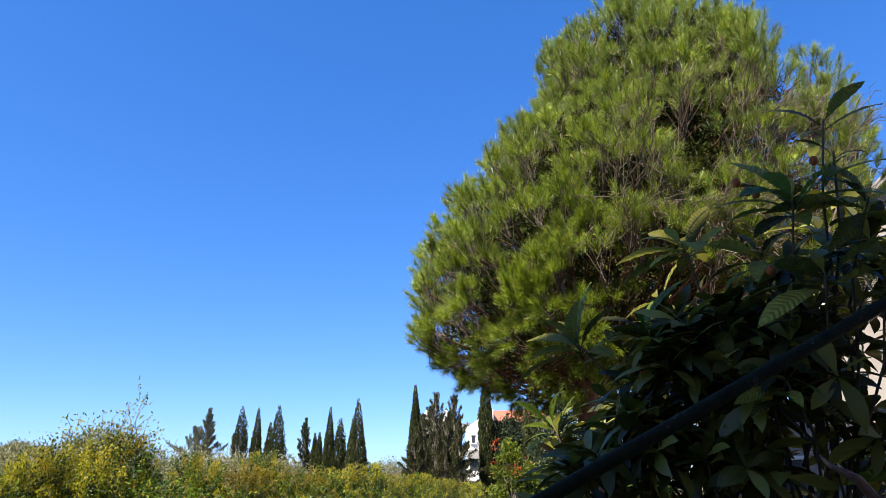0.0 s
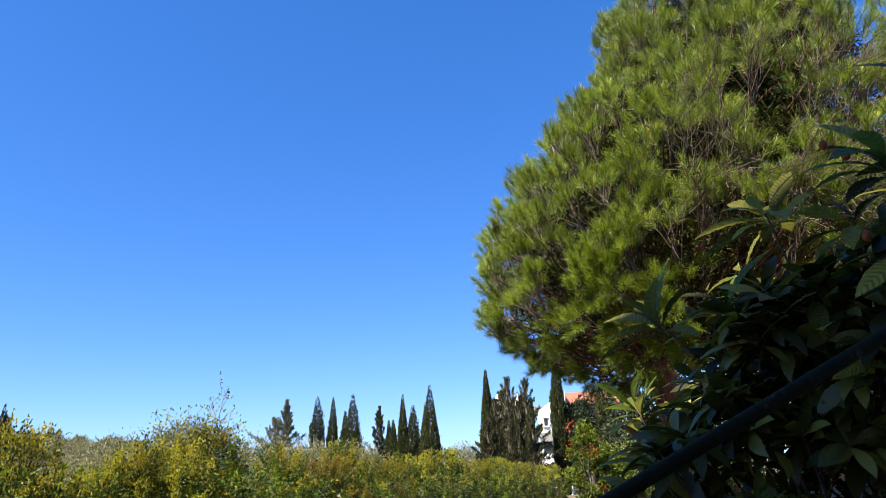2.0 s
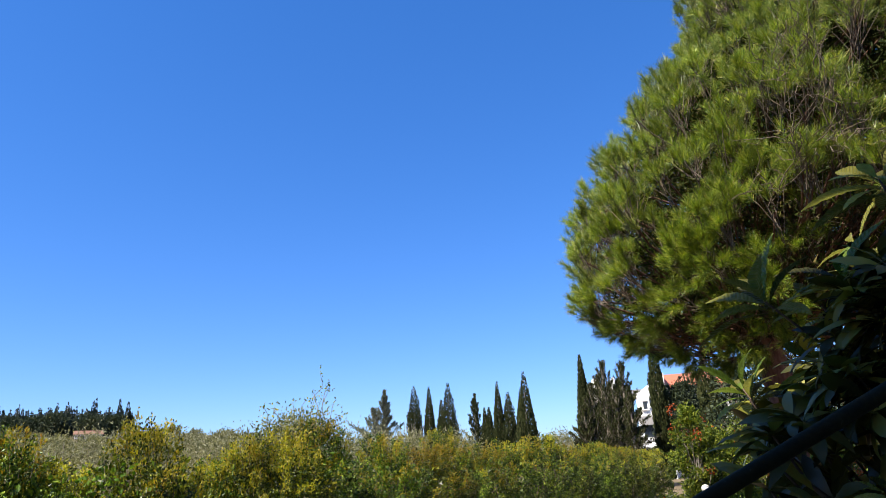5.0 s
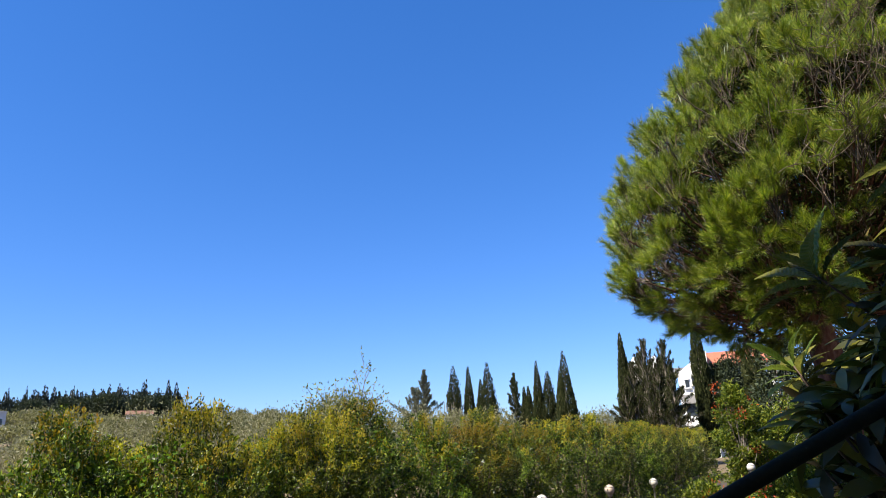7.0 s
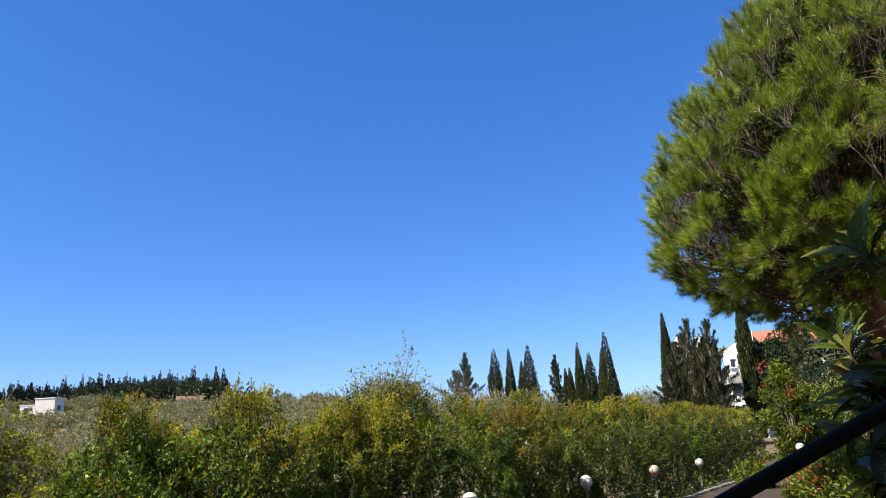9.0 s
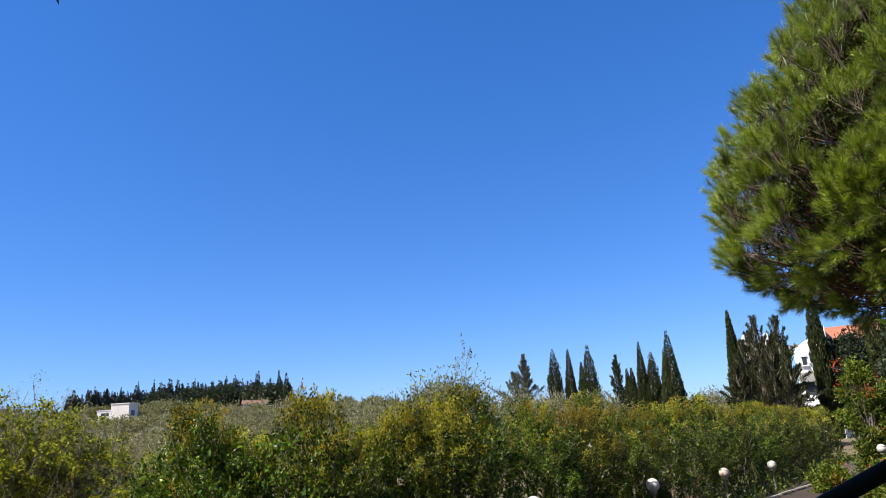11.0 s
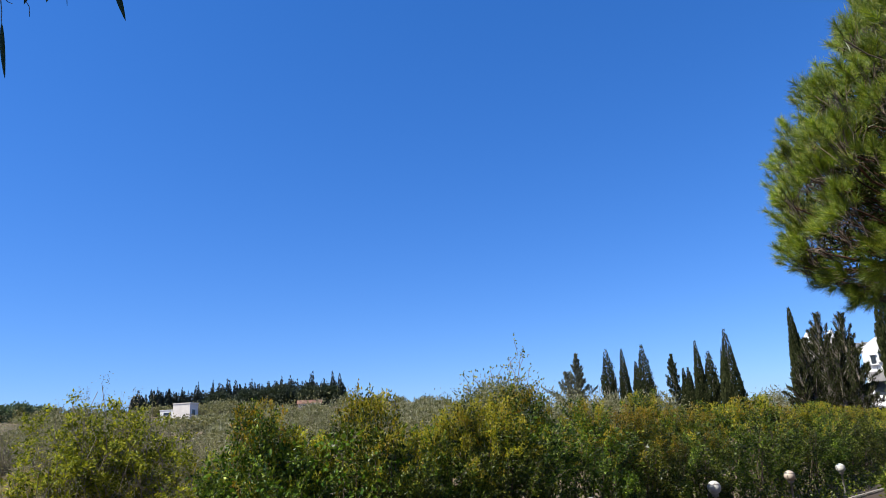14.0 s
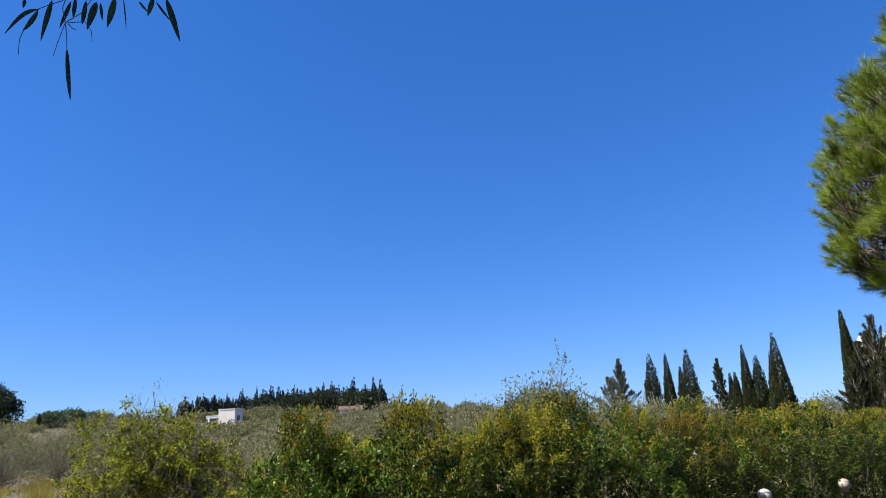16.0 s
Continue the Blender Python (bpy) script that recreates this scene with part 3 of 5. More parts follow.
# olives and scrub beyond the hedge
for az, d, h, w in [(66.0, 56, 4.5, 6.0), (62.6, 62, 4.3, 6.0), (59.4, 58, 4.3, 6.0), (56.2, 62, 4.4, 6.0), (53.0, 36, 2.7, 5.0), (48.0, 30, 2.3, 5.0), (45.5, 26, 2.5, 4.2), (42.0, 33, 3.3, 5.0), (38.6, 30, 3.2, 4.5), (35.0, 38, 3.4, 5.0),
                    (31.0, 30, 2.9, 4.5), (20.5, 30, 2.9, 4.2), (17.2, 26, 2.7, 3.0), (13.5, 32, 2.7, 4), (4.6, 40, 2.9, 3.0)]:
    blob_tree("olive_tree", polar(az, d, ground_z(*polar(az, d).xy)), h, w, OLIVE, "silvery grey-green olive tree beyond the hedge", "tree", "olive trees", 4200, 0.14, 0.05, 80, base=0.08)
# scrub on the slope
scrub = blob_tree("scrub_bush", polar(45, 120, ground_z(*polar(45, 120).xy)), 2.4, 4.5, OLIVE, "grey-green scrub bush on the far slope", "shrub", "slope scrub", 420, 0.6, 0.32, 14, 0.08)
for i in range(170):
    az, d = rng.uniform(24, 70), 75 + 170 * rng.uniform(0, 1) ** 1.1
    if 39.5 < az < 44.5 and d > 140:
        d -= 65
    if 48.0 < az < 53.5 and d < 172:
        d = 172 + d * 0.2
    p = polar(az, d)
    p.z = ground_z(p.x, p.y) - 0.1
    sc = rng.uniform(0.7, 1.25)
    c = copy_thing(scrub, Matrix.Translation(p) @ Matrix.Rotation(rng.uniform(0, 6.28), 4, "Z"))
    c.scale = (sc, sc, sc * rng.uniform(0.7, 1.0))
for az, d in [(44.2, 128), (45.0, 140), (45.9, 126), (46.6, 138), (47.3, 124), (48.0, 134), (48.8, 120), (49.6, 128), (50.6, 118), (46.2, 112), (44.6, 116), (51.6, 126)]:
    p = polar(az, d)
    p.z = ground_z(p.x, p.y) - 0.1
    c = copy_thing(scrub, Matrix.Translation(p) @ Matrix.Rotation(az * 7, 4, "Z"))
    c.scale = (1.1, 1.1, 0.72)
# bare shrub in the cypress row
bare = thing("bare_shrub", Matrix.Translation(polar(17.4, 55)), "leafless grey shrub by the cypresses", "shrub")
v, f = tubes([curve_pts((0, 0, 0), (rng.normal() * 0.9, rng.normal() * 0.9, rng.uniform(2.8, 4.9)), 0.2, 0.05, 0.012, 6, 0.12) for _ in range(26)], 4)
part("branching", np_mesh("bare_branches", v, [f], True), BARK_GREY, bare, "", "stuff")

# wooded hill
kinds = []
for i in range(4):
    t = cypress(polar(52 - i * 4, 235 + i * 6, ground_z(*polar(52 - i * 4, 235 + i * 6).xy)), 7.6 + i * 0.8, 0.8 + 0.25 * (i % 2), "dark conifer of the hilltop wood", FAR_CONIFER, 0.1, 480, "hilltop wood", 0.25, 1.6, spray=2.9)
    kinds.append(t)
for i in range(110):
    az = 38.3 + 16.4 * (i + rng.uniform(-0.5, 0.5)) / 110
    d = rng.uniform(232, 262)
    sc = np.interp(az, [37, 39.5, 44, 50, 54.5], [0.72, 1.1, 1.05, 0.85, 0.72]) * rng.uniform(0.7, 1.14)
    p = polar(az, d)
    p.z = ground_z(p.x, p.y) - 0.2
    c = copy_thing(kinds[i % 4], Matrix.Translation(p) @ Matrix.Rotation(rng.uniform(0, 6), 4, "Z"))
    broad = rng.uniform(0.75, 1.5)
    c.scale = (sc * broad, sc * broad, sc * np.interp(broad, [0.75, 1.5], [1.15, 0.9]))
for az, d, h, w in [(63.2, 190, 3.0, 5), (61.8, 200, 3.2, 6), (60.7, 205, 2.4, 5), (43.5, 228, 6.4, 8), (46.2, 227, 5.4, 7), (41.2, 226, 6.2, 8), (39.6, 229, 6.0, 7), (48.4, 229, 5.0, 7), (44.8, 230, 5.6, 7)]:
    p = polar(az, d)
    blob_tree("broadleaf_tree", (p.x, p.y, ground_z(p.x, p.y)), h, w, FAR_ROUND if az > 55 else FAR_LEAF, "rounded dark tree on the far slope", "tree", "far trees", 2200, 0.7, 0.4, 26, 0.3)
for az, d, h, r in [(64.0, 180, 4.6, 0.5), (60.2, 190, 4.4, 0.5)]:
    p = polar(az, d)
    cypress((p.x, p.y, ground_z(p.x, p.y) - 0.2), rise(3.55, d) - ground_z(p.x, p.y), r, "small dark cypress on the far slope", FAR_CONIFER, 0.08, 700, "far trees", 0.3, 1.4, spray=1.4)
p = polar(67.6, 85)
blob_tree("umbrella_pine", (p.x, p.y, ground_z(p.x, p.y)), 8.1, 8.0, FAR_LEAF, "dark umbrella-shaped pine in the field", "tree", "", 8000, 0.28, 0.19, 110, 0.3, 0.5, tight=0.3)


# ---- buildings ----
def box_part(name, size, at, mat, parent, label="", bevel=0.01):
    return part(name, box_mesh(name, size, bevel), mat, parent, label, m=Matrix.Translation(at))


def window(parent, at, w, h, turn=0.0):
    win = part("window", box_mesh("window", (w, 0.06, h), 0.01), DARK_GLASS, parent, "dark recessed window", m=Matrix.Translation(at) @ Matrix.Rotation(turn, 4, "Z"))
    for nm, sz, p in (("frame", (w + 0.12, 0.1, 0.07), (0, -0.01, h / 2)), ("sill", (w + 0.2, 0.16, 0.07), (0, -0.03, -h / 2))):
        part(nm, box_mesh(nm, sz, 0.008), WHITE_WALL, win, m=Matrix.Translation(p))
    return win


def white_house():
    """Two-storey white house with a gable wing and an orange tiled roof."""
    o = polar(-5.2, 46)
    h = thing("white_house", Matrix.Translation(o) @ Matrix.Rotation(radians(-4), 4, "Z"), "white rendered house with an orange tiled roof", "house")
    # main block
    box_part("wall", (4.2, 8, 5.6), (0.75, 4, 2.8), WHITE_WALL, h)
    e, r = 5.62, 6.75
    part("roof", poly_mesh("roof", [(-1.6, -0.5, e), (3.1, -0.5, e), (3.1, 4, r), (-1.6, 4, r), (-1.6, 8.5, e), (3.1, 8.5, e), (-1.6, -0.5, e - 0.14), (3.1, -0.5, e - 0.14), (3.1, 8.5, e - 0.14), (-1.6, 8.5, e - 0.14)],
         [(0, 1, 2, 3), (3, 2, 5, 4), (6, 7, 1, 0), (4, 5, 8, 9), (0, 3, 4, 9, 6), (1, 7, 8, 5, 2), (6, 9, 8, 7)]), ROOF_TILE, h, "orange clay tiles")
    # gable wing
    part("gable_wall", poly_mesh("gable_wall", [(-2.75, -0.9, 0), (-0.9, -0.9, 0), (-0.9, -0.9, 6.4), (-2.75, -0.9, 5.15), (-2.75, 6, 0), (-0.9, 6, 0), (-0.9, 6, 6.4), (-2.75, 6, 5.15)],
         [(0, 1, 2, 3), (5, 4, 7, 6), (4, 0, 3, 7), (1, 5, 6, 2), (3, 2, 6, 7), (0, 4, 5, 1)]), WHITE_WALL, h)
    box_part("grey_roof", (1.6, 5, 0.3), (-3.0, 3.2, 5.45), ROOF_GREY, h, "grey sheet roof")
    for x, z in ((-2.25, 4.45), (-1.85, 4.6)):
        window(h, (x, -0.93, z), 0.22, 0.55)
    window(h, (0.6, -0.02, 4.3), 0.9, 1.1)
    window(h, (2.1, -0.02, 4.3), 0.9, 1.1)
    window(h, (-2.1, -0.93, 2.9), 0.8, 0.9)
    box_part("awning", (1.0, 0.5, 0.55), (-2.1, -1.1, 3.5), AWNING, h, "grey shutter box")
    box_part("balcony", (1.3, 0.7, 0.8), (-2.1, -1.25, 2.05), WHITE_WALL, h, "white balcony wall")
    box_part("terrace", (1.2, 0.8, 0.9), (-2.0, -1.3, 0.45), CREAM_WALL, h)


for az, d, h, w in [(-9.3, 30, 5.2, 2.2), (-12.0, 31, 5.4, 3.6), (-15.5, 30, 4.6, 4.0)]:
    blob_tree("dark_tree", polar(az, d), h, w, FAR_LEAF, "dark small-leaved tree before the white house", "tree", "dark trees", 2200, 0.2, 0.1, 50, 0.1, 0.1)
white_house()
blob_tree("dark_tree", polar(-5.35, 39), rise(5.3, 39), 2.6, FAR_LEAF, "dark small-leaved tree before the white house", "tree", "", 5000, 0.22, 0.1, 50, 0.1, 0.2)


def flat_house():
    o = polar(0.7, 60)
    h = thing("flat_house", Matrix.Translation(o), "cream flat-roofed house behind the cypresses", "house")
    box_part("wall", (3.4, 6, 6.9), (0, 3, 3.45), CREAM_WALL, h)
    box_part("parapet", (3.6, 6.2, 0.25), (0, 3, 7.0), CREAM_WALL, h)
    window(h, (-1.0, -0.02, 5.2), 0.8, 1.0)
    for x in (-0.78, 0.85):
        v, f = tubes([[(Vector((0, 0, 0)), 0.25), (Vector((0, 0, 0.06)), 0.27), (Vector((0, 0, 0.62)), 0.26), (Vector((0, 0, 0.76)), 0.14), (Vector((0, 0, 0.84)), 0.13), (Vector((0, 0, 0.86)), 0.02)]], 16)
        tank = part("water_tank", np_mesh("water_tank", v, [f], True), TANK, None, m=Matrix.Translation(o + Vector((x, 1.0, 7.12))))
        tagged(tank, "white cylindrical water tank on a flat roof", "water tank", "roof tanks")


flat_house()


def hill_house():
    o = polar(51.0, 160)
    o.z = ground_z(o.x, o.y) - 0.3
    h = thing("hill_house", Matrix.Translation(o) @ Matrix.Rotation(radians(22), 4, "Z"), "pale cubic house on the far slope", "house")
    box_part("wall", (3.9, 3.6, 3.9), (0.8, 0, 1.95), CREAM_WALL, h)
    box_part("wing", (3.2, 3.2, 2.7), (-2.76, 0.3, 1.35), WHITE_WALL, h)
    box_part("parapet", (4.1, 3.8, 0.2), (0.8, 0, 3.95), CREAM_WALL, h)
    box_part("coping", (3.3, 3.4, 0.15), (-2.85, 0.3, 2.75), WHITE_WALL, h)
    window(h, (-2.7, -1.32, 1.9), 1.7, 0.7)
    window(h, (2.76, -0.2, 2.0), 1.4, 1.3, radians(90))
    box_part("balcony", (0.8, 2.2, 0.7), (3.15, -0.2, 1.0), CREAM_WALL, h, "pale balcony wall")


hill_house()


def roofed_house():
    o = polar(41.2, 222)
    o.z = ground_z(o.x, o.y) - 0.9
    h = thing("roofed_house", Matrix.Translation(o) @ Matrix.Rotation(radians(40), 4, "Z"), "low house with a brown-red roof below the hilltop wood", "house")
    box_part("wall", (7, 5, 2.2), (0, 0, 1.1), CREAM_WALL, h)
    part("roof", poly_mesh("roof", [(-3.9, -2.9, 2.1), (3.9, -2.9, 2.1), (3.9, 0, 3.3), (-3.9, 0, 3.3), (-3.9, 2.9, 2.1), (3.9, 2.9, 2.1)], [(0, 1, 2, 3), (3, 2, 5, 4), (0, 3, 4), (1, 5, 2), (0, 4, 5, 1)]), ROOF_BROWN, h)
    window(h, (-1.5, -2.52, 1.2), 1.0, 1.0)


roofed_house()


def near_house():
    """Pale house beyond the loquat, gable end to the garden."""
    o = polar(-29.8, 15.0)
    h = thing("garden_house", Matrix.Translation(o) @ Matrix.Rotation(radians(-30), 4, "Z"), "pale rendered house with a sloping roof edge beyond the shrub", "house")
    e, w, r = 6.0, 9.0, 9.6
    part("wall", poly_mesh("wall", [(0, 0, 0), (w, 0, 0), (w, 0, e), (w / 2, 0, r), (0, 0, e), (0, 7, 0), (w, 7, 0), (w, 7, e), (w / 2, 7, r), (0, 7, e)],
         [(0, 1, 2, 3, 4), (6, 5, 9, 8, 7), (5, 0, 4, 9), (1, 6, 7, 2)]), GREY_RENDER, h)
    box_part("wing_wall", (2.6, 4.0, 3.0), (-1.32, 2.3, 1.5), GREY_RENDER, h, "low pale wing wall")
    window(h, (-1.2, 0.28, 1.5), 0.9, 1.2)
    part("roof", poly_mesh("roof", [(-0.4, -0.3, e - 0.25), (w / 2, -0.3, r + 0.12), (w + 0.4, -0.3, e - 0.25), (-0.4, 7.3, e - 0.25), (w / 2, 7.3, r + 0.12), (w + 0.4, 7.3, e - 0.25),
                                    (-0.4, -0.3, e - 0.4), (w / 2, -0.3, r - 0.03), (w + 0.4, -0.3, e - 0.4), (-0.4, 7.3, e - 0.4), (w / 2, 7.3, r - 0.03), (w + 0.4, 7.3, e - 0.4)],
         [(0, 1, 4, 3), (1, 2, 5, 4), (6, 7, 1, 0), (7, 8, 2, 1), (9, 3, 4, 10), (10, 4, 5, 11), (6, 0, 3, 9), (8, 11, 5, 2), (6, 9, 10, 7), (7, 10, 11, 8)]), GREY_RENDER, h, "pale roof edge")


near_house()
# unseen wall added at the camera's back, sized to shade the loquat
ob = part("wall_south", box_mesh("wall_south", (16, 0.3, 9.96), 0.01), CREAM_WALL, m=Matrix.Translation((1.6, -1.9, 4.98)))
tagged(ob, "plain unseen wall added behind the viewpoint for shade", "wall", kind="structure")


# unseen slab, added to keep overhead skylight off the loquat and rail
ob = part("ceiling", box_mesh("ceiling", (7.0, 2.1, 0.2), 0.01), WHITE_WALL, m=Matrix.Translation((2.7, -0.7, 3.2)))
tagged(ob, "plain unseen slab added over the viewpoint for shade", "roof", kind="structure")

# ---- hedge ----
def hedge_shrub(seed, height=2.0, width=1.5, rust=0.5, fine=1.0):
    """Leafy sprays all over a rounded, lumpy body, longer young shoots along the top."""
    g = np.random.default_rng(seed)
    tree = thing("hedge_shrub", Matrix.Identity(4), "dense leafy hedge shrub with yellowish new shoots", "shrub", "hedge row")
    lines, B, W, L, YB, YW, YL = [], [], [], [], [], [], []
    lumps = [(g.uniform(0, 6.28), g.uniform(0.1, 0.95) * height, g.uniform(0.08, 0.26)) for _ in range(12)]
    n = 225
    for i in range(n):
        th = i * 2.39996 + g.normal() * 0.3
        z = height * g.uniform(0.05, 1.0) ** 0.8
        top = z > height * 0.8
        body = width * 0.5 * (1 - max(0.0, z / height - 0.62) ** 2 * 4.2) * (0.7 + 0.3 * min(1, z / height * 1.5))
        swell = sum(b * math.exp(-((z - lz) / 0.22) ** 2) * max(0, math.cos(th - t)) ** 2 for t, lz, b in lumps) - 0.06
        rr = max(0.05, body * (1 + swell)) * (g.uniform(0.35, 0.8) if i % 4 == 0 else g.uniform(0.85, 1.0))
        if top:
            rr *= math.sqrt(g.uniform(0.02, 1))
        a0 = np.array([rr * math.cos(th), rr * math.sin(th), z])
        out = np.array([math.cos(th), math.sin(th), 0.0])
        way = unit(out * (0.15 if top else 0.5) + np.array([0, 0, 1.4 if top else 0.8]) + g.normal(size=3) * 0.3)
        ln = g.uniform(0.12, 0.32) if top else g.uniform(0.16, 0.36)
        a0 = a0 - way * ln * 0.6
        b0 = a0 + way * ln
        lines.append(curve_pts(a0, b0, 0.0, 0.003, 0.0015, 3))
        k = int((250 * ln + 34) * fine)
        t = g.uniform(0, 1, k)
        P = a0 + (b0 - a0) * t[:, None] + g.normal(size=(k, 3)) * (0.036 - 0.018 * t[:, None])
        D = unit(g.normal(size=(k, 3)) * 0.8 + way * 0.7 + out * 0.3)
        # New leaves keep to the top; their brighter colour also paints the lit crest.
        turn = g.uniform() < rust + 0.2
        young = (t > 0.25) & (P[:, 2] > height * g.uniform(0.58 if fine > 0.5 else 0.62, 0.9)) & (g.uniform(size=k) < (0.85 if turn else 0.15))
        size = g.uniform(0.023, 0.039, k) / fine ** 0.4
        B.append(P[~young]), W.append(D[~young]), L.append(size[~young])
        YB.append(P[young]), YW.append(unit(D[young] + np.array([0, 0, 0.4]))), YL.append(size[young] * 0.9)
    # shaded leaves of the inside
    k = int(1500 * fine)
    th, rr, z = g.uniform(0, 6.28, k), np.sqrt(g.uniform(0, 1, k)) * width * 0.36, g.uniform(0.05, 0.86, k) * height
    B.append(np.stack([rr * np.cos(th), rr * np.sin(th), z], -1)), W.append(unit(g.normal(size=(k, 3)) + [0, 0, 0.3])), L.append(g.uniform(0.05, 0.08, k))
    for i in range(9):
        th = i * 0.7
        lines.append(curve_pts((0.12 * math.cos(th), 0.12 * math.sin(th), -0.05), (0.3 * math.cos(th), 0.3 * math.sin(th), height * 0.75), 0, 0.016, 0.005, 5, 0.04))
    v, f = tubes(lines, 3)
    part("stem_growth", np_mesh("hedge_stems", v, [f], True), BARK_LOQUAT, tree, "", "stuff")
    for nm, b, w, l, mat, lab in (("foliage", B, W, L, HEDGE, ""), ("new_growth", YB, YW, YL, HEDGE_YOUNG_LIT, "yellow and reddish new leaves, brightened like a sunlit crest")):
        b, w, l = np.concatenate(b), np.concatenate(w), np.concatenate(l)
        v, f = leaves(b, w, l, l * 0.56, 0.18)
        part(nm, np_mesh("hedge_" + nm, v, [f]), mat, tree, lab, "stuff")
    return tree


def hedge_line(y):
    return -2.55 + (y - 11.2) * 0.232


# the hedge's uneven crest, along its length
CREST_Y = (3.5, 4.0, 4.25, 4.6, 4.95, 5.3, 5.7, 6.05, 6.4, 7.1, 7.6, 8.1, 8.9, 9.8, 10.9, 12.1, 13.8, 15.3, 16.6, 19.5, 24.0, 29.0)
CREST_Z = (1.8, 2.0, 1.78, 1.72, 2.12, 1.68, 1.72, 1.98, 1.96, 2.16, 2.16, 1.92, 2.05, 1.88, 2.14, 1.9, 2.05, 2.1, 1.87, 1.92, 1.75, 1.7)
protos = [hedge_shrub(20 + i, 2.0, 1.2 + 0.12 * (i % 3), (0.3, 0.65, 0.45, 0.2, 0.55, 0.4)[i], 1.0) for i in range(6)]
far_protos = [hedge_shrub(30 + i, 2.0, 1.25 + 0.15 * (i % 2), (0.5, 0.6, 0.4)[i], 0.4) for i in range(3)]
y, i, left = 4.0, 0, protos + far_protos
while y < 29:
    m = Matrix.Translation((hedge_line(y) + rng.normal() * 0.1, y, 0)) @ Matrix.Rotation(rng.uniform(0, 6.28), 4, "Z")
    kinds = protos if y < 12.5 else far_protos
    c = kinds[(i * 5 + i // 6) % len(kinds)]
    if c in left:
        left.remove(c)
        c.matrix_basis = m
    else:
        c = copy_thing(c, m)
    girth = 0.8 if y < 6.6 else 1
    c.scale = (girth, girth, np.interp(y, CREST_Y, CREST_Z) / 2.05 * rng.uniform(0.98, 1.02))
    y += rng.uniform(0.44, 0.5) if y < 6.3 else rng.uniform(0.7, 0.85) if y < 7.0 else rng.uniform(0.92, 1.12) if y < 12.5 else rng.uniform(1.05, 1.3)
    i += 1


# ---- garden lamps, kerb and path ----
def garden_lamp(at, globe=GLOBE):
    lamp = thing("garden_lamp", Matrix.Translation(at), "white globe garden lamp on a short post beside the hedge", "lamp", "garden lamps")
    v, f = tubes([[(Vector((0, 0, -0.05)), 0.03), (Vector((0, 0, 0.04)), 0.03), (Vector((0, 0, 0.05)), 0.018), (Vector((0, 0, 0.58)), 0.018), (Vector((0, 0, 0.585)), 0.045), (Vector((0, 0, 0.62)), 0.05)]], 10)
    part("post", np_mesh("lamp_post", v, [f], True), POST, lamp)
    bm = bmesh.new()
    bmesh.ops.create_uvsphere(bm, u_segments=24, v_segments=14, radius=0.092)
    bmesh.ops.translate(bm, vec=(0, 0, 0.705), verts=bm.verts)
    for fc in bm.faces:
        fc.smooth = True
    me = bpy.data.meshes.new("globe")
    bm.to_mesh(me)
    bm.free()
    part("globe", me, globe, lamp, "opal white globe")
    v, f = tubes([[(Vector((0, 0, 0.745)), 0.084), (Vector((0, 0, 0.75)), 0.087), (Vector((0, 0, 0.755)), 0.082)]], 20)
    part("seam", np_mesh("globe_seam", v, [f], True), POST, lamp)
    return lamp


for k in range(-1, 3):
    garden_lamp((-1.87 + 0.745 * k, 10.4 + 3.12 * k, 0.06 - 0.095 * k), GLOBE_DIRTY if k in (1, 3) else GLOBE)


garden_lamp(polar(-5.84, 17.0, 0.11))


def kerb_and_path():
    a0, b0 = Vector((-0.8, 14.1, 0)), Vector((2.9, 25.2, 0))
    n = 15
    k = tagged(new("kerb"), "low pale stone kerb along the planting bed", "kerb", kind="structure")
    d = (b0 - a0) / n
    turn = math.atan2(d.y, d.x)
    me = box_mesh("kerb_stone", (d.length - 0.015, 0.1, 0.22), 0.015)
    for i in range(n):
        part("kerb_stone", me, KERB, k, m=Matrix.Translation(a0 + d * (i + 0.5) + Vector((0, 0, -0.01 + rng.normal() * 0.006))) @ Matrix.Rotation(turn + rng.normal() * 0.006, 4, "Z"))
    p = part("path", poly_mesh("path", [(-2.4, 6.0, 0.06), (1.6, 6.0, 0.06), (7.6, 25, 0.06), (2.95, 25.2, 0.06), (-2.2, 9.9, 0.06)], [(0, 1, 2, 3, 4)]), PAVING)
    tagged(p, "brown earth path beside the kerb", "path", kind="structure")


kerb_and_path()

# low plants under the hedge
bed = part("planting_bed", poly_mesh("planting_bed", [(-3.4, 7.6, 0.05), (-2.5, 8.8, 0.05), (2.85, 25.1, 0.05), (0.8, 25.6, 0.05)], [(0, 1, 2, 3)]), BED_SOIL)
tagged(bed, "dark soil of the planting bed", "soil", kind="structure")
k = 4500
yy = rng.uniform(8.0, 26.0, k)
xx = -1.95 + (yy - 10.4) * 0.24 + rng.normal(size=k) * 0.2
zz = rng.uniform(0.02, 1, k) ** 1.5 * 0.3 * (1 + 0.5 * np.sin(yy * 3.1))
v, f = leaves(np.stack([xx, yy, zz], -1), unit(rng.normal(size=(k, 3)) + [0, 0, 0.5]), rng.uniform(0.05, 0.09, k), 0.04)
cover = part("ground_cover", np_mesh("ground_cover", v, [f]), HEDGE)
tagged(cover, "low leafy ground cover under the hedge", "plants", kind="stuff")

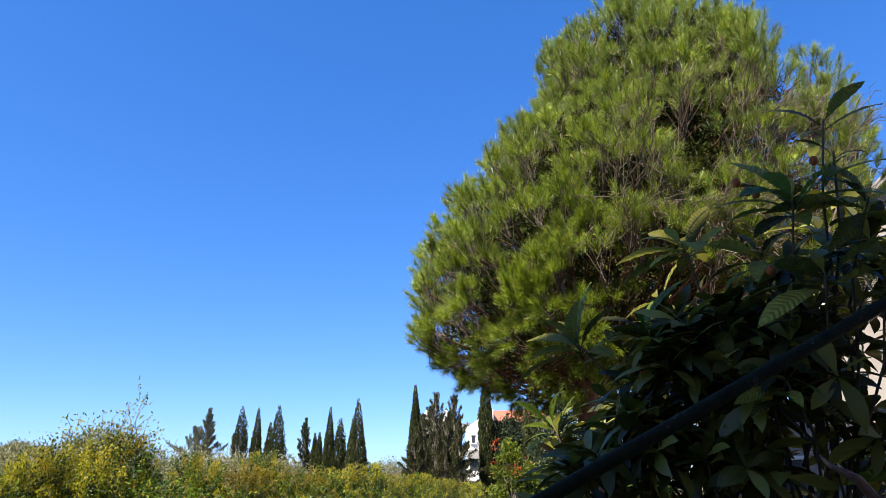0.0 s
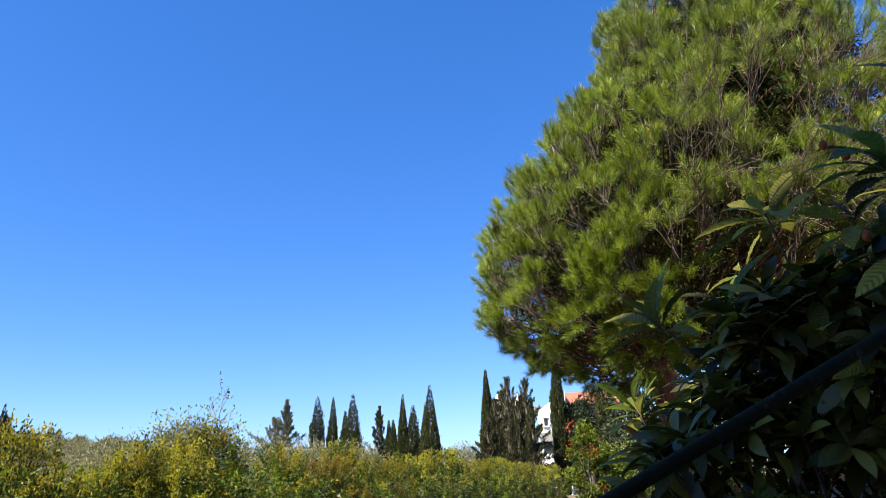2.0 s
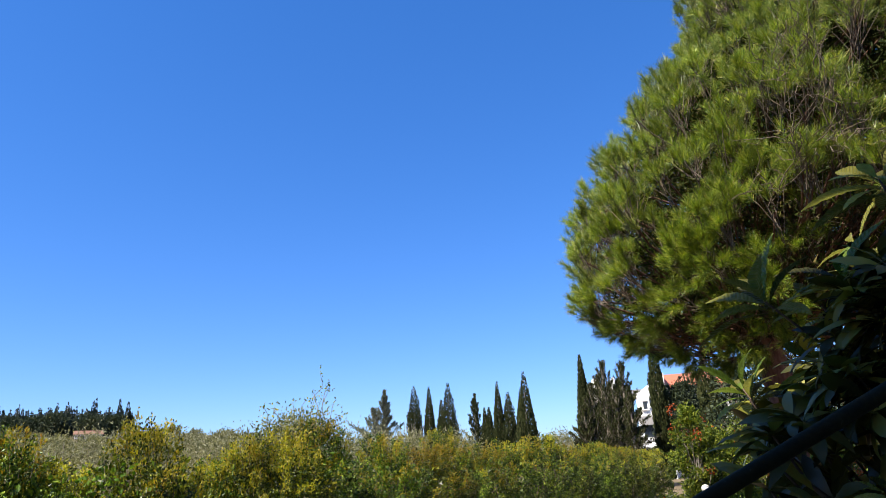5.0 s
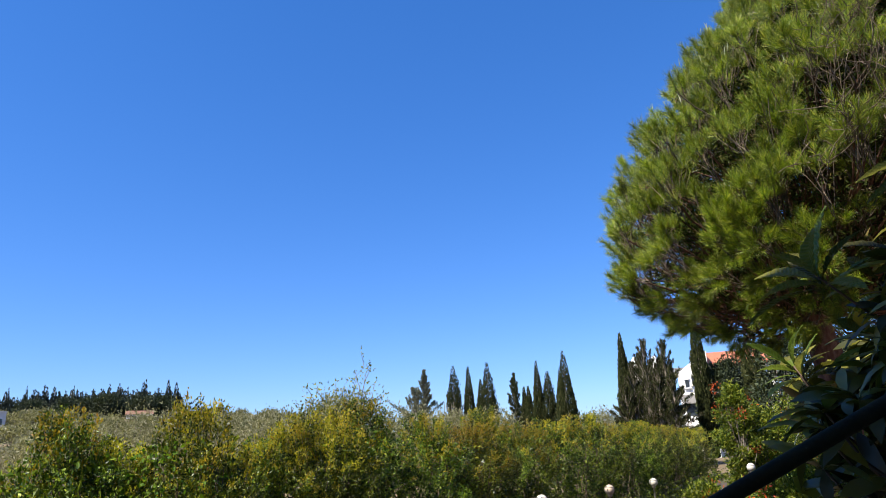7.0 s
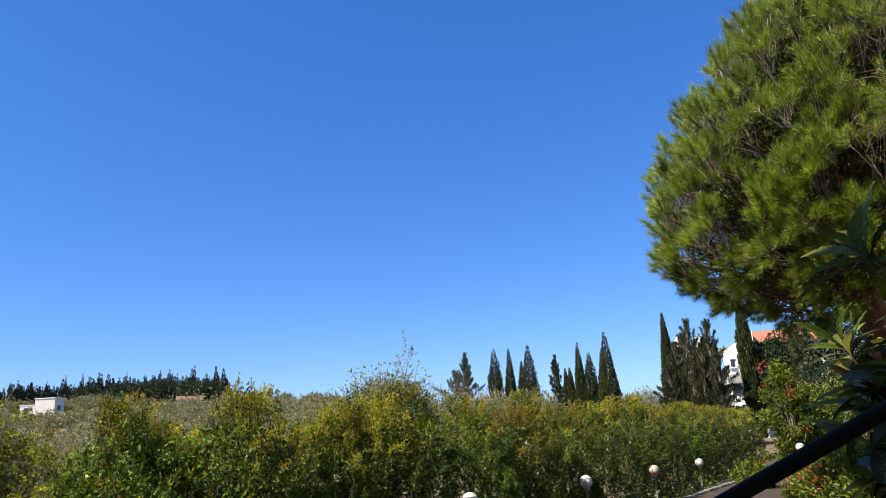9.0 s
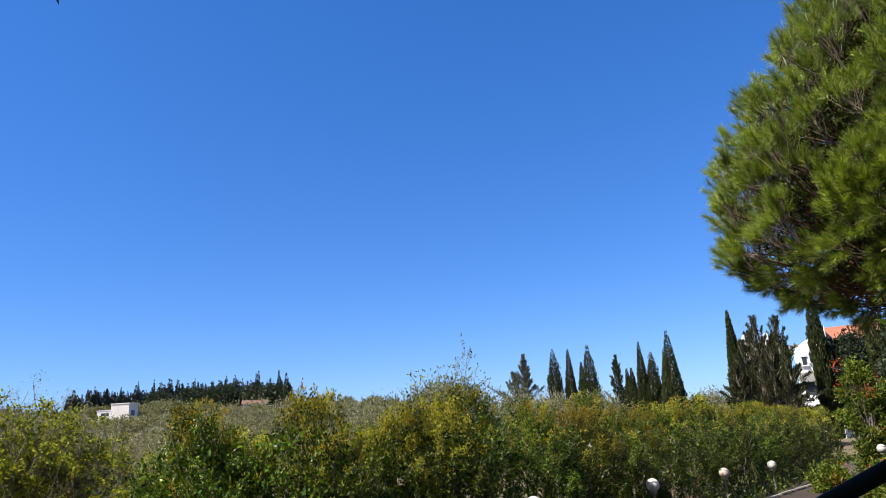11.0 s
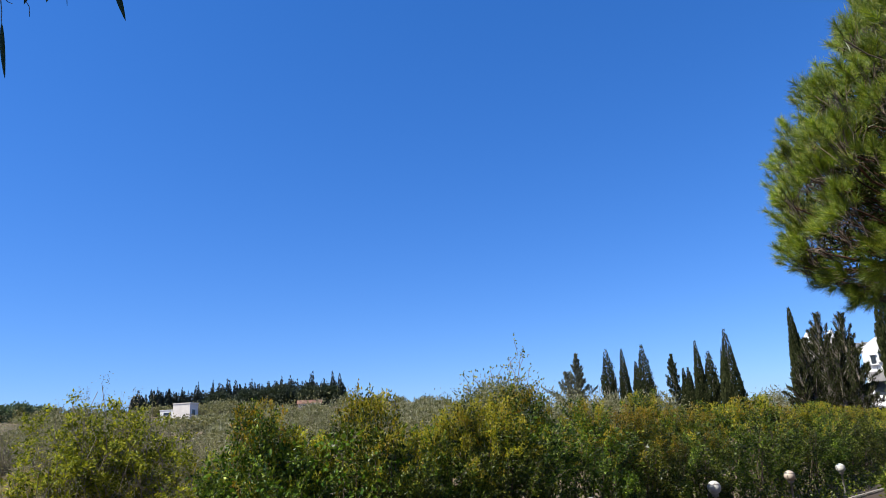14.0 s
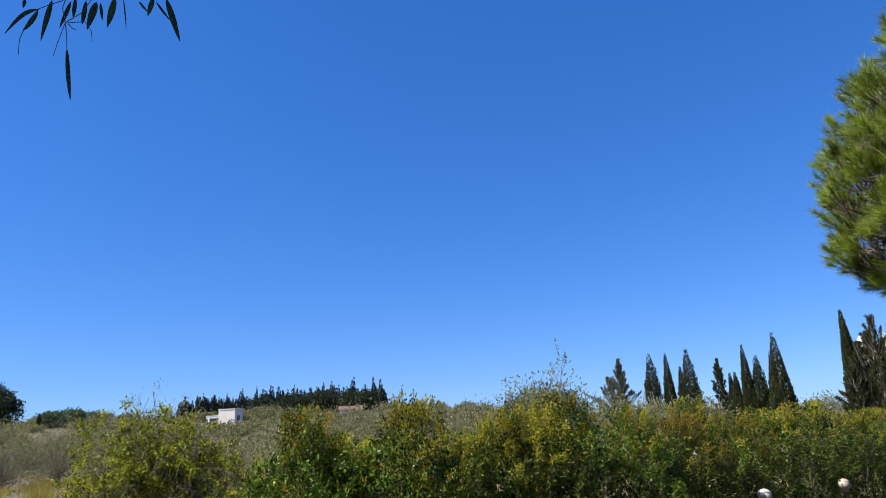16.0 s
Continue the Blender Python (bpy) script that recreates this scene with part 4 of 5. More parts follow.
# ---- flowering shrubs ----
for x, y, h, w, n in [(1.65, 17.6, 2.85, 1.0, 4500), (2.25, 18.2, 2.15, 1.7, 5000), (3.3, 18.8, 2.2, 2.6, 5500), (4.8, 19.0, 2.3, 2.8, 4000), (0.65, 16.2, 0.5, 0.8, 2000), (1.9, 16.2, 0.6, 1.2, 2500), (1.6, 14.2, 0.4, 1.1, 2200), (1.95, 13.0, 0.75, 1.8, 4500), (2.9, 12.6, 1.3, 2.0, 4500), (4.2, 13.5, 1.8, 2.4, 3500), (1.75, 10.2, 0.85, 1.5, 5000)]:
    t = blob_tree("flowering_shrub", (x, y, 0), h, w, FLOWER_LEAF, "bright green shrub with orange trumpet flowers", "shrub", "flowering shrubs", int(n * 0.8), 0.085, 0.042, 44, 0.03, 0.1, tight=0.5)
    k = 46
    th, rr = rng.uniform(0, 6.28, k), np.sqrt(rng.uniform(0.4, 1, k)) * w * 0.5
    z = rng.uniform(0.35, 1.0, k) * h
    P = np.stack([rr * np.cos(th), rr * np.sin(th), z], -1)
    P = P[:5]
    B = np.repeat(P, 22, 0) + rng.normal(size=(len(P) * 22, 3)) * 0.075
    v, f = leaves(B, unit(rng.normal(size=B.shape) + [0, 0, 0.4]), 0.07, 0.03)
    part("blossom", np_mesh("orange_flowers", v, [f]), FLOWER, t, "orange-red flower clusters", "stuff")

# ---- thickets by the field ----
def thicket(at, h, w, stems, leafy, lab):
    """Open bush: crooked pale stems that fork, leaf rosettes at some twig ends, the rest bare."""
    t = thing("thicket", Matrix.Translation(at), lab, "shrub", "field thickets")
    lines, B, W, L, GB = [], [], [], [], []
    for i in range(stems):
        th, rr = i * 2.39996, math.sqrt((i + 0.5) / stems) * w * 0.5
        end = np.array([rr * math.cos(th), rr * math.sin(th), h * rng.uniform(0.45, 1.0) * (1 - 0.4 * (2 * rr / w) ** 2)])
        stem = curve_pts((rng.normal() * 0.12, rng.normal() * 0.12, 0.0), end, -0.1, 0.018, 0.005, 8, 0.09)
        lines.append(stem)
        for _ in range(5):
            a0 = np.array(stem[int(rng.integers(3, 8))][0])
            e = a0 + unit(rng.normal(size=3) + [0, 0, 0.9]) * rng.uniform(0.15, 0.45)
            lines.append(curve_pts(a0, e, 0.0, 0.0035, 0.0015, 4, 0.03))
            if rng.uniform() < leafy and e[2] < h * 0.9:
                k = int(rng.integers(24, 60))
                B.append(e + rng.normal(size=(k, 3)) * [0.055, 0.055, 0.045])
                W.append(unit(rng.normal(size=(k, 3)) + [0, 0, 0.25]))
                L.append(rng.uniform(0.045, 0.085, k))
            else:
                GB.append(a0 + (e - a0) * rng.uniform(0.2, 1, 22)[:, None] + rng.normal(size=(22, 3)) * 0.06)
    for _ in range(stems // 12):
        a0 = np.array([rng.normal() * w * 0.16, rng.normal() * w * 0.16, h * 0.75])
        lines.append(curve_pts(a0, a0 + np.array([rng.normal() * 0.12, rng.normal() * 0.12, h * rng.uniform(0.08, 0.2)]), 0.0, 0.0035, 0.0015, 6, 0.02))
    v, f = tubes(lines, 4)
    part("twig_growth", np_mesh("thicket_twigs", v, [f], True), TWIG, t, "bare grey twigs", "stuff")
    B, W, L = np.concatenate(B), np.concatenate(W), np.concatenate(L)
    v, f = leaves(B, W, L, L * 0.5)
    part("foliage", np_mesh("thicket_leaves", v, [f]), THICKET, t, "yellow-green leaf rosettes", "stuff")
    GB = np.concatenate(GB)
    v, f = leaves(GB, unit(rng.normal(size=GB.shape) + [0, 0, 0.5]), 0.04, 0.014)
    part("small_foliage", np_mesh("thicket_small_leaves", v, [f]), OLIVE, t, "sparse small grey leaves", "stuff")


LOOSE = "loose twiggy bush with yellow-green leaf tufts"
for az, d, h, w, n, leafy in [(59.6, 12.6, 1.9, 1.7, 60, 0.5), (57.2, 13.2, 2.9, 2.2, 130, 0.6), (53.8, 13.0, 2.5, 2.0, 90, 0.48), (50.4, 12.6, 1.8, 1.9, 60, 0.4), (47.6, 12.0, 1.7, 1.8, 50, 0.5), (68.6, 9.0, 1.15, 1.4, 34, 0.9), (64.8, 15.0, 1.1, 1.5, 26, 0.6), (66.2, 12.0, 0.8, 1.6, 26, 0.5)]:
    thicket(polar(az, d), h, w, n, leafy, LOOSE)
# dry grass in the field
k = 16000
az, d = rng.uniform(56, 68, k), rng.uniform(36, 70, k)
keep = np.sin(az * 2.1) + np.sin(d * 0.35 + az) + rng.normal(size=k) * 0.4 > 0.1
az, d = az[keep], d[keep]
gx, gy = -d * np.sin(np.radians(az)), d * np.cos(np.radians(az))
gz = np.array([ground_z(x, y) for x, y in zip(gx, gy)])
v, f = needles(np.stack([gx, gy, gz], -1), unit(rng.normal(size=(len(gx), 3)) * 0.3 + [0, 0, 1]), rng.uniform(0.3, 0.75, len(gx)), 0.035)
grass = part("dry_grass", np_mesh("dry_grass", v, [f]), DRY)
tagged(grass, "dry yellow grass in the field", "grass", kind="stuff")


def climbing_vine(az, d, low, high, spread, n):
    """Broad heart-shaped leaves hung over the hedge's face."""
    o = polar(az, d)
    t = thing("climbing_vine", Matrix.Translation(o), "bright green broad-leaved vine climbing over the hedge", "vine", "vines")
    h = rng.uniform(low, high, n)
    P = np.stack([rng.normal(size=n) * spread * (1.2 - 0.5 * (h - low) / (high - low)), rng.normal(size=n) * 0.16, h], -1)
    w = unit(rng.normal(size=(n, 3)) * 0.6 + [0.35, -0.6, -0.1])
    v, f = leaves(P, w, rng.uniform(0.028, 0.05, n), rng.uniform(0.025, 0.042, n), 0.12)
    part("foliage", np_mesh("vine_leaves", v, [f]), VINE, t, "", "stuff")
    v, f = tubes([curve_pts((rng.normal() * spread * 0.5, 0.2, 0.0), (rng.normal() * spread, 0.12, high * rng.uniform(0.6, 0.85)), 0, 0.006, 0.003, 6, 0.05) for _ in range(5)], 5)
    part("stem_growth", np_mesh("vine_stems", v, [f], True), BARK_LOQUAT, t, "", "stuff")


climbing_vine(40.3, 5.6, 0.9, 1.75, 0.2, 330)
climbing_vine(34.6, 6.2, 0.9, 1.5, 0.16, 150)
climbing_vine(44.5, 5.6, 0.8, 1.4, 0.3, 260)
climbing_vine(48.0, 5.5, 0.7, 1.5, 0.3, 260)
climbing_vine(38.0, 6.0, 0.8, 1.3, 0.2, 150)

# tall wild bush rising behind the hedge
t = blob_tree("wild_bush", polar(26.2, 12.5), 2.6, 2.5, WILD, "wild straggly bush rising above the hedge", "shrub", "", 8500, 0.055, 0.03, 80, 0.03, 0.35, TWIG, tight=0.55)
lines, P = [], []
for az, el in [(24.4, 7.5), (24.0, 6.6), (25.5, 5.4), (26.6, 5.2), (28.0, 5.0), (28.9, 4.9), (24.9, 6.0), (23.6, 6.2), (23.2, 5.2), (22.4, 4.2)]:
    q = polar(az, 12.5, rise(el, 12.5)) - polar(26.2, 12.5)
    ln = curve_pts((q.x * 0.5, q.y * 0.5, 1.6), q, 0.05, 0.01, 0.004, 9, 0.05)
    lines.append(ln)
    for p, _ in ln[4:]:
        for _ in range(5):
            P.append(np.array(p) + rng.normal(size=3) * 0.05)
v, f = tubes(lines, 4)
part("sprig_growth", np_mesh("wild_sprigs", v, [f], True), TWIG, t, "long thin sprigs against the sky", "stuff")
v, f = leaves(np.array(P), unit(rng.normal(size=(len(P), 3)) + [0, 0, 0.5]), 0.06, 0.03)
part("sprig_foliage", np_mesh("sprig_leaves", v, [f]), THICKET, t, "", "stuff")

# ---- stair rail ----
rail = thing("stair_rail", Matrix.Identity(4), "dark green painted pipe handrail of a stair", "handrail")
ra, rb = polar(-12, 1.9, rise(1.04, 1.9)), polar(-34, 2.5, rise(11.96, 2.5))
step = rb - ra
p0, p1 = ra - step * 0.9, rb + step * 0.6
v, f = tubes([[(p0, 0.0195), (p0.lerp(p1, 0.3), 0.0198), (p0.lerp(p1, 0.6), 0.0195), (p1, 0.0195)]], 16)
part("pipe", np_mesh("rail_pipe", v, [f], True), RAIL, rail)
for q in (p0.lerp(p1, 0.04), p0.lerp(p1, 0.95)):
    v, f = tubes([[(Vector((q.x, q.y, -0.05)), 0.02), (Vector((q.x, q.y, q.z)), 0.02)]], 12)
    part("post", np_mesh("rail_post", v, [f], True), RAIL, rail)


# ---- loquat ----


def loquat_leaf_mesh(seed, n=17, m=7):
    """A long ribbed blade with a folded midrib, drooping at the tip."""
    g = np.random.default_rng(seed)
    V, F = [], []
    droop = g.uniform(0.15, 0.95)
    for i in range(n):
        t = i / (n - 1)
        half = 0.158 * (math.sin(math.pi * min(1, t ** 1.45)) ** 0.8) + 0.006 * (1 - t)
        for j in range(m):
            s = (j - (m - 1) / 2) / ((m - 1) / 2)
            rib = 0.012 * math.sin((t - 0.12 * abs(s)) * 62) * abs(s) ** 0.5
            V.append((s * half, t, 0.16 * half * 2 * abs(s) - droop * t * t * 0.6 + rib - 0.02 * (abs(s) ** 3)))
    for i in range(n - 1):
        for j in range(m - 1):
            o = i * m + j
            F.append((o, o + 1, o + m + 1, o + m))
    me = poly_mesh("loquat_leaf", V, F)
    for pl in me.polygons:
        pl.use_smooth = True
    return me


def loquat_mat(name, stops, tl):
    m, nt, nodes, p = base_mat(name)
    info = nodes.new("ShaderNodeObjectInfo")
    col = ramp(nt, info.outputs["Random"], stops)
    co = nodes.new("ShaderNodeTexCoord")
    tex = nodes.new("ShaderNodeTexNoise")
    tex.inputs["Scale"].default_value, tex.inputs["Detail"].default_value = 9, 4
    nt.links.new(co.outputs["Object"], tex.inputs["Vector"])
    mix = nodes.new("ShaderNodeMixRGB")
    mix.blend_type, mix.inputs["Fac"].default_value = "OVERLAY", 0.4
    nt.links.new(col, mix.inputs["Color1"])
    nt.links.new(tex.outputs["Fac"], mix.inputs["Color2"])
    nt.links.new(mix.outputs["Color"], p.inputs["Base Color"])
    p.inputs["Roughness"].default_value = 0.38
    p.inputs["Specular IOR Level"].default_value = 0.17
    # side ribs run forward from the midrib
    xyz = nodes.new("ShaderNodeSeparateXYZ")
    nt.links.new(co.outputs["Object"], xyz.inputs[0])
    across, slope, wave = nodes.new("ShaderNodeMath"), nodes.new("ShaderNodeMath"), nodes.new("ShaderNodeMath")
    across.operation, slope.operation, wave.operation = "ABSOLUTE", "MULTIPLY_ADD", "SINE"
    nt.links.new(xyz.outputs["X"], across.inputs[0])
    nt.links.new(across.outputs[0], slope.inputs[0])
    slope.inputs[1].default_value = -0.7
    nt.links.new(xyz.outputs["Y"], slope.inputs[2])
    rate = nodes.new("ShaderNodeMath")
    rate.operation, rate.inputs[1].default_value = "MULTIPLY", 95.0
    nt.links.new(slope.outputs[0], rate.inputs[0])
    nt.links.new(rate.outputs[0], wave.inputs[0])
    b = nodes.new("ShaderNodeBump")
    b.inputs["Strength"].default_value, b.inputs["Distance"].default_value = 0.6, 0.006
    nt.links.new(wave.outputs[0], b.inputs["Height"])
    nt.links.new(b.outputs["Normal"], p.inputs["Normal"])
    tr = nodes.new("ShaderNodeBsdfTranslucent")
    nt.links.new(mix.outputs["Color"], tr.inputs["Color"])
    ms = nodes.new("ShaderNodeMixShader")
    ms.inputs["Fac"].default_value = tl
    nt.links.new(p.outputs["BSDF"], ms.inputs[1])
    nt.links.new(tr.outputs["BSDF"], ms.inputs[2])
    nt.links.new(ms.outputs["Shader"], nodes["Material Output"].inputs["Surface"])
    return m


LEAF_DARK = loquat_mat("loquat_leaf", [(0.0, (0.05, 0.048, 0.01)), (0.5, (0.15, 0.145, 0.024)), (0.8, (0.3, 0.29, 0.048)), (1.0, (0.46, 0.45, 0.085))], 0.35)
# Darker copy of the loquat leaf, with the shrub's inner shade in the colour.
LEAF_INNER_SHADED = leaf_mat("loquat_shaded_leaf", [(0.0, (0.03, 0.03, 0.007)), (0.5, (0.13, 0.13, 0.024)), (0.85, (0.26, 0.26, 0.05)), (1.0, (0.42, 0.41, 0.1))], 0.25, 0.35, 0.4)
LEAF_YOUNG = loquat_mat("loquat_young_leaf", [(0.0, (0.08, 0.13, 0.016)), (1.0, (0.2, 0.26, 0.035))], 0.35)
# Paler and warmer than BARK_LOQUAT: sun on this limb is painted in.
LIMB = rough_mat("loquat_limb", [(0.35, (0.05, 0.022, 0.013)), (0.5, (0.16, 0.08, 0.05)), (0.7, (0.3, 0.16, 0.1))], 14, 0.85, 0.8, 60)
FRUIT = rough_mat("loquat_fruit", [(0.3, (0.16, 0.04, 0.014)), (0.7, (0.36, 0.11, 0.03))], 20, 0.6, 0.1, gloss=0.2)

# rosettes: azimuth, elevation, distance, leaves, mean length, openness, young share
ROSETTES = [(-33.0, 26.0, 2.45, 5, 0.16, 0.9, 0), (-33.2, 23.6, 2.45, 4, 0.1, 1.2, 0), (-29.7, 20.6, 2.4, 15, 0.23, 0.8, 0.35), (-34.8, 19.8, 2.45, 9, 0.21, 1.1, 0), (-20.8, 18.6, 2.5, 13, 0.19, 0.85, 0.1),
            (-11.3, 11.2, 2.5, 10, 0.2, 0.7, 0.25), (-16.9, 12.2, 2.6, 8, 0.18, 0.65, 0.5), (-15.3, 10.2, 2.6, 7, 0.18, 0.95, 0.4), (-8.9, 4.6, 2.9, 15, 0.145, 0.6, 0.8), (-9.2, 3.8, 2.85, 9, 0.2, 1.75, 0.0),
            (-11.9, 4.0, 2.85, 8, 0.19, 1.7, 0.1), (-22.8, 12.3, 2.5, 11, 0.18, 0.95, 0.2), (-19.4, 9.2, 2.5, 6, 0.22, 1.2, 0.1), (-30.9, 14.8, 2.4, 9, 0.19, 1.0, 0), (-26.6, 17.0, 2.5, 9, 0.18, 1.0, 0.1),
            (-26.4, 12.4, 2.6, 10, 0.18, 0.9, 0.1), (-34.6, 14.0, 2.5, 7, 0.17, 0.9, 0), (-31.5, 10.0, 2.6, 8, 0.17, 0.9, 0), (-27.4, 7.6, 2.7, 9, 0.17, 0.9, 0), (-22.6, 7.2, 2.7, 9, 0.17, 0.9, 0.1),
            (-14.0, 6.4, 2.8, 8, 0.17, 1.2, 0.1), (-17.6, 4.4, 2.75, 8, 0.17, 0.8, 0.1), (-13.2, -2.6, 3.2, 9, 0.22, 0.75, 0.5), (-16.6, -3.4, 3.2, 8, 0.22, 0.8, 0.5), (-20.6, -2.0, 2.7, 8, 0.18, 0.9, 0.2),
            (-24.0, 1.6, 2.7, 8, 0.17, 0.9, 0), (-29.0, 2.6, 2.8, 7, 0.17, 0.9, 0), (-34.5, 4.0, 2.7, 7, 0.17, 0.9, 0), (-38.5, 8.0, 2.6, 8, 0.17, 0.9, 0), (-38.5, 16.0, 2.5, 8, 0.17, 0.9, 0),
            (-26.0, -3.5, 2.6, 8, 0.17, 0.9, 0), (-32.0, -4.0, 2.6, 7, 0.17, 0.9, 0), (-24.0, 13.0, 3.1, 8, 0.17, 1.0, 0), (-18.4, 14.4, 2.9, 7, 0.16, 1.0, 0)]


# more rosettes through the shrub's face
for i in range(14):
    ROSETTES.append((-16.5 - 22 * ((i * 0.618) % 1), -6.5 + 19 * ((i * 0.382 + 0.2) % 1), 2.35 + 0.35 * ((i * 0.77) % 1), 8, 0.17, 1.0 + 0.6 * (i % 3 == 0), 0.05))


def loquat():
    lr = np.random.default_rng(12)
    root = polar(-27, 3.4)
    tree = thing("loquat_tree", Matrix.Translation(root), "large-leaved loquat shrub in deep shade, with ribbed leaves", "shrub")
    meshes = {mat.name: [loquat_leaf_mesh(40 + i) for i in range(5)] for mat in (LEAF_DARK, LEAF_YOUNG)}
    lines = [[(Vector((0, 0, -0.1)), 0.06), (Vector((0.02, 0, 0.5)), 0.05), (Vector((0, 0.02, 1.0)), 0.045)]]
    for az, el, d, k, ln, opened, young in ROSETTES:
        d, ln = d * 1.15, ln * (0.95 if el < 9 and az < -17 else 1.15)
        tip = polar(az, d, rise(el, d)) - root
        foot = Vector((tip.x * 0.25, tip.y * 0.25, min(tip.z - 0.25, 0.4 + 0.35 * tip.z)))
        lines.append(curve_pts((0, 0, 0.35), foot, 0.0, 0.018, 0.008, 4, 0.04)[:-1] + curve_pts(foot, tip, -0.08, 0.008, 0.0045, 6, 0.035))
        grow = (Vector((tip.x, tip.y, 0)).normalized() * 0.5 + Vector((0, 0, 1))).normalized()
        q = grow.to_track_quat("Z", "Y").to_matrix().to_4x4()
        k += 4 if el < 9 and az < -17 else 0
        for i in range(k):
            f = i / k
            th = i * 137.5 + lr.uniform(-20, 20)
            tilt = 18 + 75 * opened * (1 - f) ** 0.7 + lr.normal() * 9
            mat = LEAF_YOUNG if lr.uniform() < young * (0.4 + f) else LEAF_DARK
            me = meshes[mat.name][int(lr.integers(5))]
            L = ln * 1.05 * lr.uniform(0.75, 1.2) * (0.72 if f > 0.8 else 1.0)
            m = Matrix.Translation(tip - grow * 0.07 * (1 - f)) @ q @ Matrix.Rotation(radians(th), 4, "Z") @ Matrix.Rotation(radians(90 - tilt), 4, "X") @ Matrix.Rotation(radians(lr.normal() * 18), 4, "Y") @ Matrix.Translation((0, 0.012, 0)) @ Matrix.Diagonal((L * lr.uniform(0.85, 1.15), L, L, 1))
            part("leaf", me, mat, tree, m=m)
    # deeper leaves of the shrub, joined
    FV, FF, off = [], [], 0
    blade = [(np.array([tuple(q.co) for q in me.vertices]), np.array([tuple(q.vertices) for q in me.polygons])) for me in [loquat_leaf_mesh(60 + i, 8, 3) for i in range(5)]]
    for c in range(620):
        az = lr.uniform(-43, -9)
        cap = np.interp(az, [-43, -36, -32, -29, -25, -22, -18, -15, -12, -9], [16, 20, 20, 17, 14, 14, 12, 7, 3, 1])
        if c % 5 < (4 if az < -32.5 else 2 if az < -24 else 0):
            continue
        d = lr.uniform(2.75, 3.5)
        tip = polar(az, d, rise(-12 + (cap + 12) * lr.uniform(0, 1) ** 0.85, d)) - root
        if (az > -18 and tip.z < 1.7 and c % 4) or (az <= -18 and tip.z < 2.0 and c % 3 < (2 if az < -26 else 1)):
            continue
        if c % 4 == 0:
            lines.append(curve_pts((tip.x * 0.7, tip.y * 0.7, max(0.2, tip.z - 0.35)), tip, -0.03, 0.008, 0.005, 4, 0.02))
        grow = (Vector((tip.x, tip.y, 0)).normalized() * 0.5 + Vector((0, 0, 1)) + Vector(lr.normal(size=3) * 0.25)).normalized()
        q = grow.to_track_quat("Z", "Y").to_matrix().to_4x4()
        for i in range(10):
            L = lr.uniform(0.12, 0.21)
            m = Matrix.Translation(tip) @ q @ Matrix.Rotation(radians(i * 137.5), 4, "Z") @ Matrix.Rotation(radians(lr.uniform(-25, 60)), 4, "X") @ Matrix.Rotation(radians(lr.normal() * 20), 4, "Y") @ Matrix.Diagonal((L, L, L, 1))
            m = np.array(m)
            bv, bf = blade[int(lr.integers(5))]
            FV.append(bv @ m[:3, :3].T + m[:3, 3])
            FF.append(bf + off)
            off += len(bv)
    part("inner_foliage", np_mesh("loquat_inner", np.concatenate(FV), [np.concatenate(FF)], True), LEAF_INNER_SHADED, tree, "", "stuff")
    limb = [(polar(-28.2, 2.14, rise(1.8, 2.14)) - root, 0.003), (polar(-28.7, 2.12, rise(1.1, 2.12)) - root, 0.006), (polar(-29.4, 2.12, rise(0.7, 2.12)) - root, 0.010), (polar(-30.3, 2.13, rise(0.1, 2.13)) - root, 0.013),
            (polar(-31.2, 2.18, rise(-1.4, 2.18)) - root, 0.016), (polar(-30.6, 2.5, rise(-10, 2.5)) - root, 0.022), (Vector((0, 0, 0.3)), 0.04)]
    v, f = tubes([limb], 10)
    part("limb", np_mesh("loquat_limb", v, [f], True), LIMB, tree, "bare pinkish-brown limb")
    v, f = tubes(lines, 7)
    part("branching", np_mesh("loquat_branches", v, [f], True), BARK_LOQUAT, tree)
    for az, el, d in [(-27.1, 21.6, 2.7), (-26.5, 21.9, 2.74), (-25.8, 22.7, 2.78), (-31.7, 23.2, 2.8), (-27.2, 15.6, 2.65)]:
        bm = bmesh.new()
        bmesh.ops.create_uvsphere(bm, u_segments=12, v_segments=9, radius=0.0165)
        bmesh.ops.scale(bm, vec=(1, 1, 1.25), verts=bm.verts)
        me = bpy.data.meshes.new("fruit")
        bm.to_mesh(me)
        bm.free()
        part("fruit", me, FRUIT, tree, "small reddish-brown fruit", m=Matrix.Translation(polar(az, d, rise(el, d)) - root))


loquat()


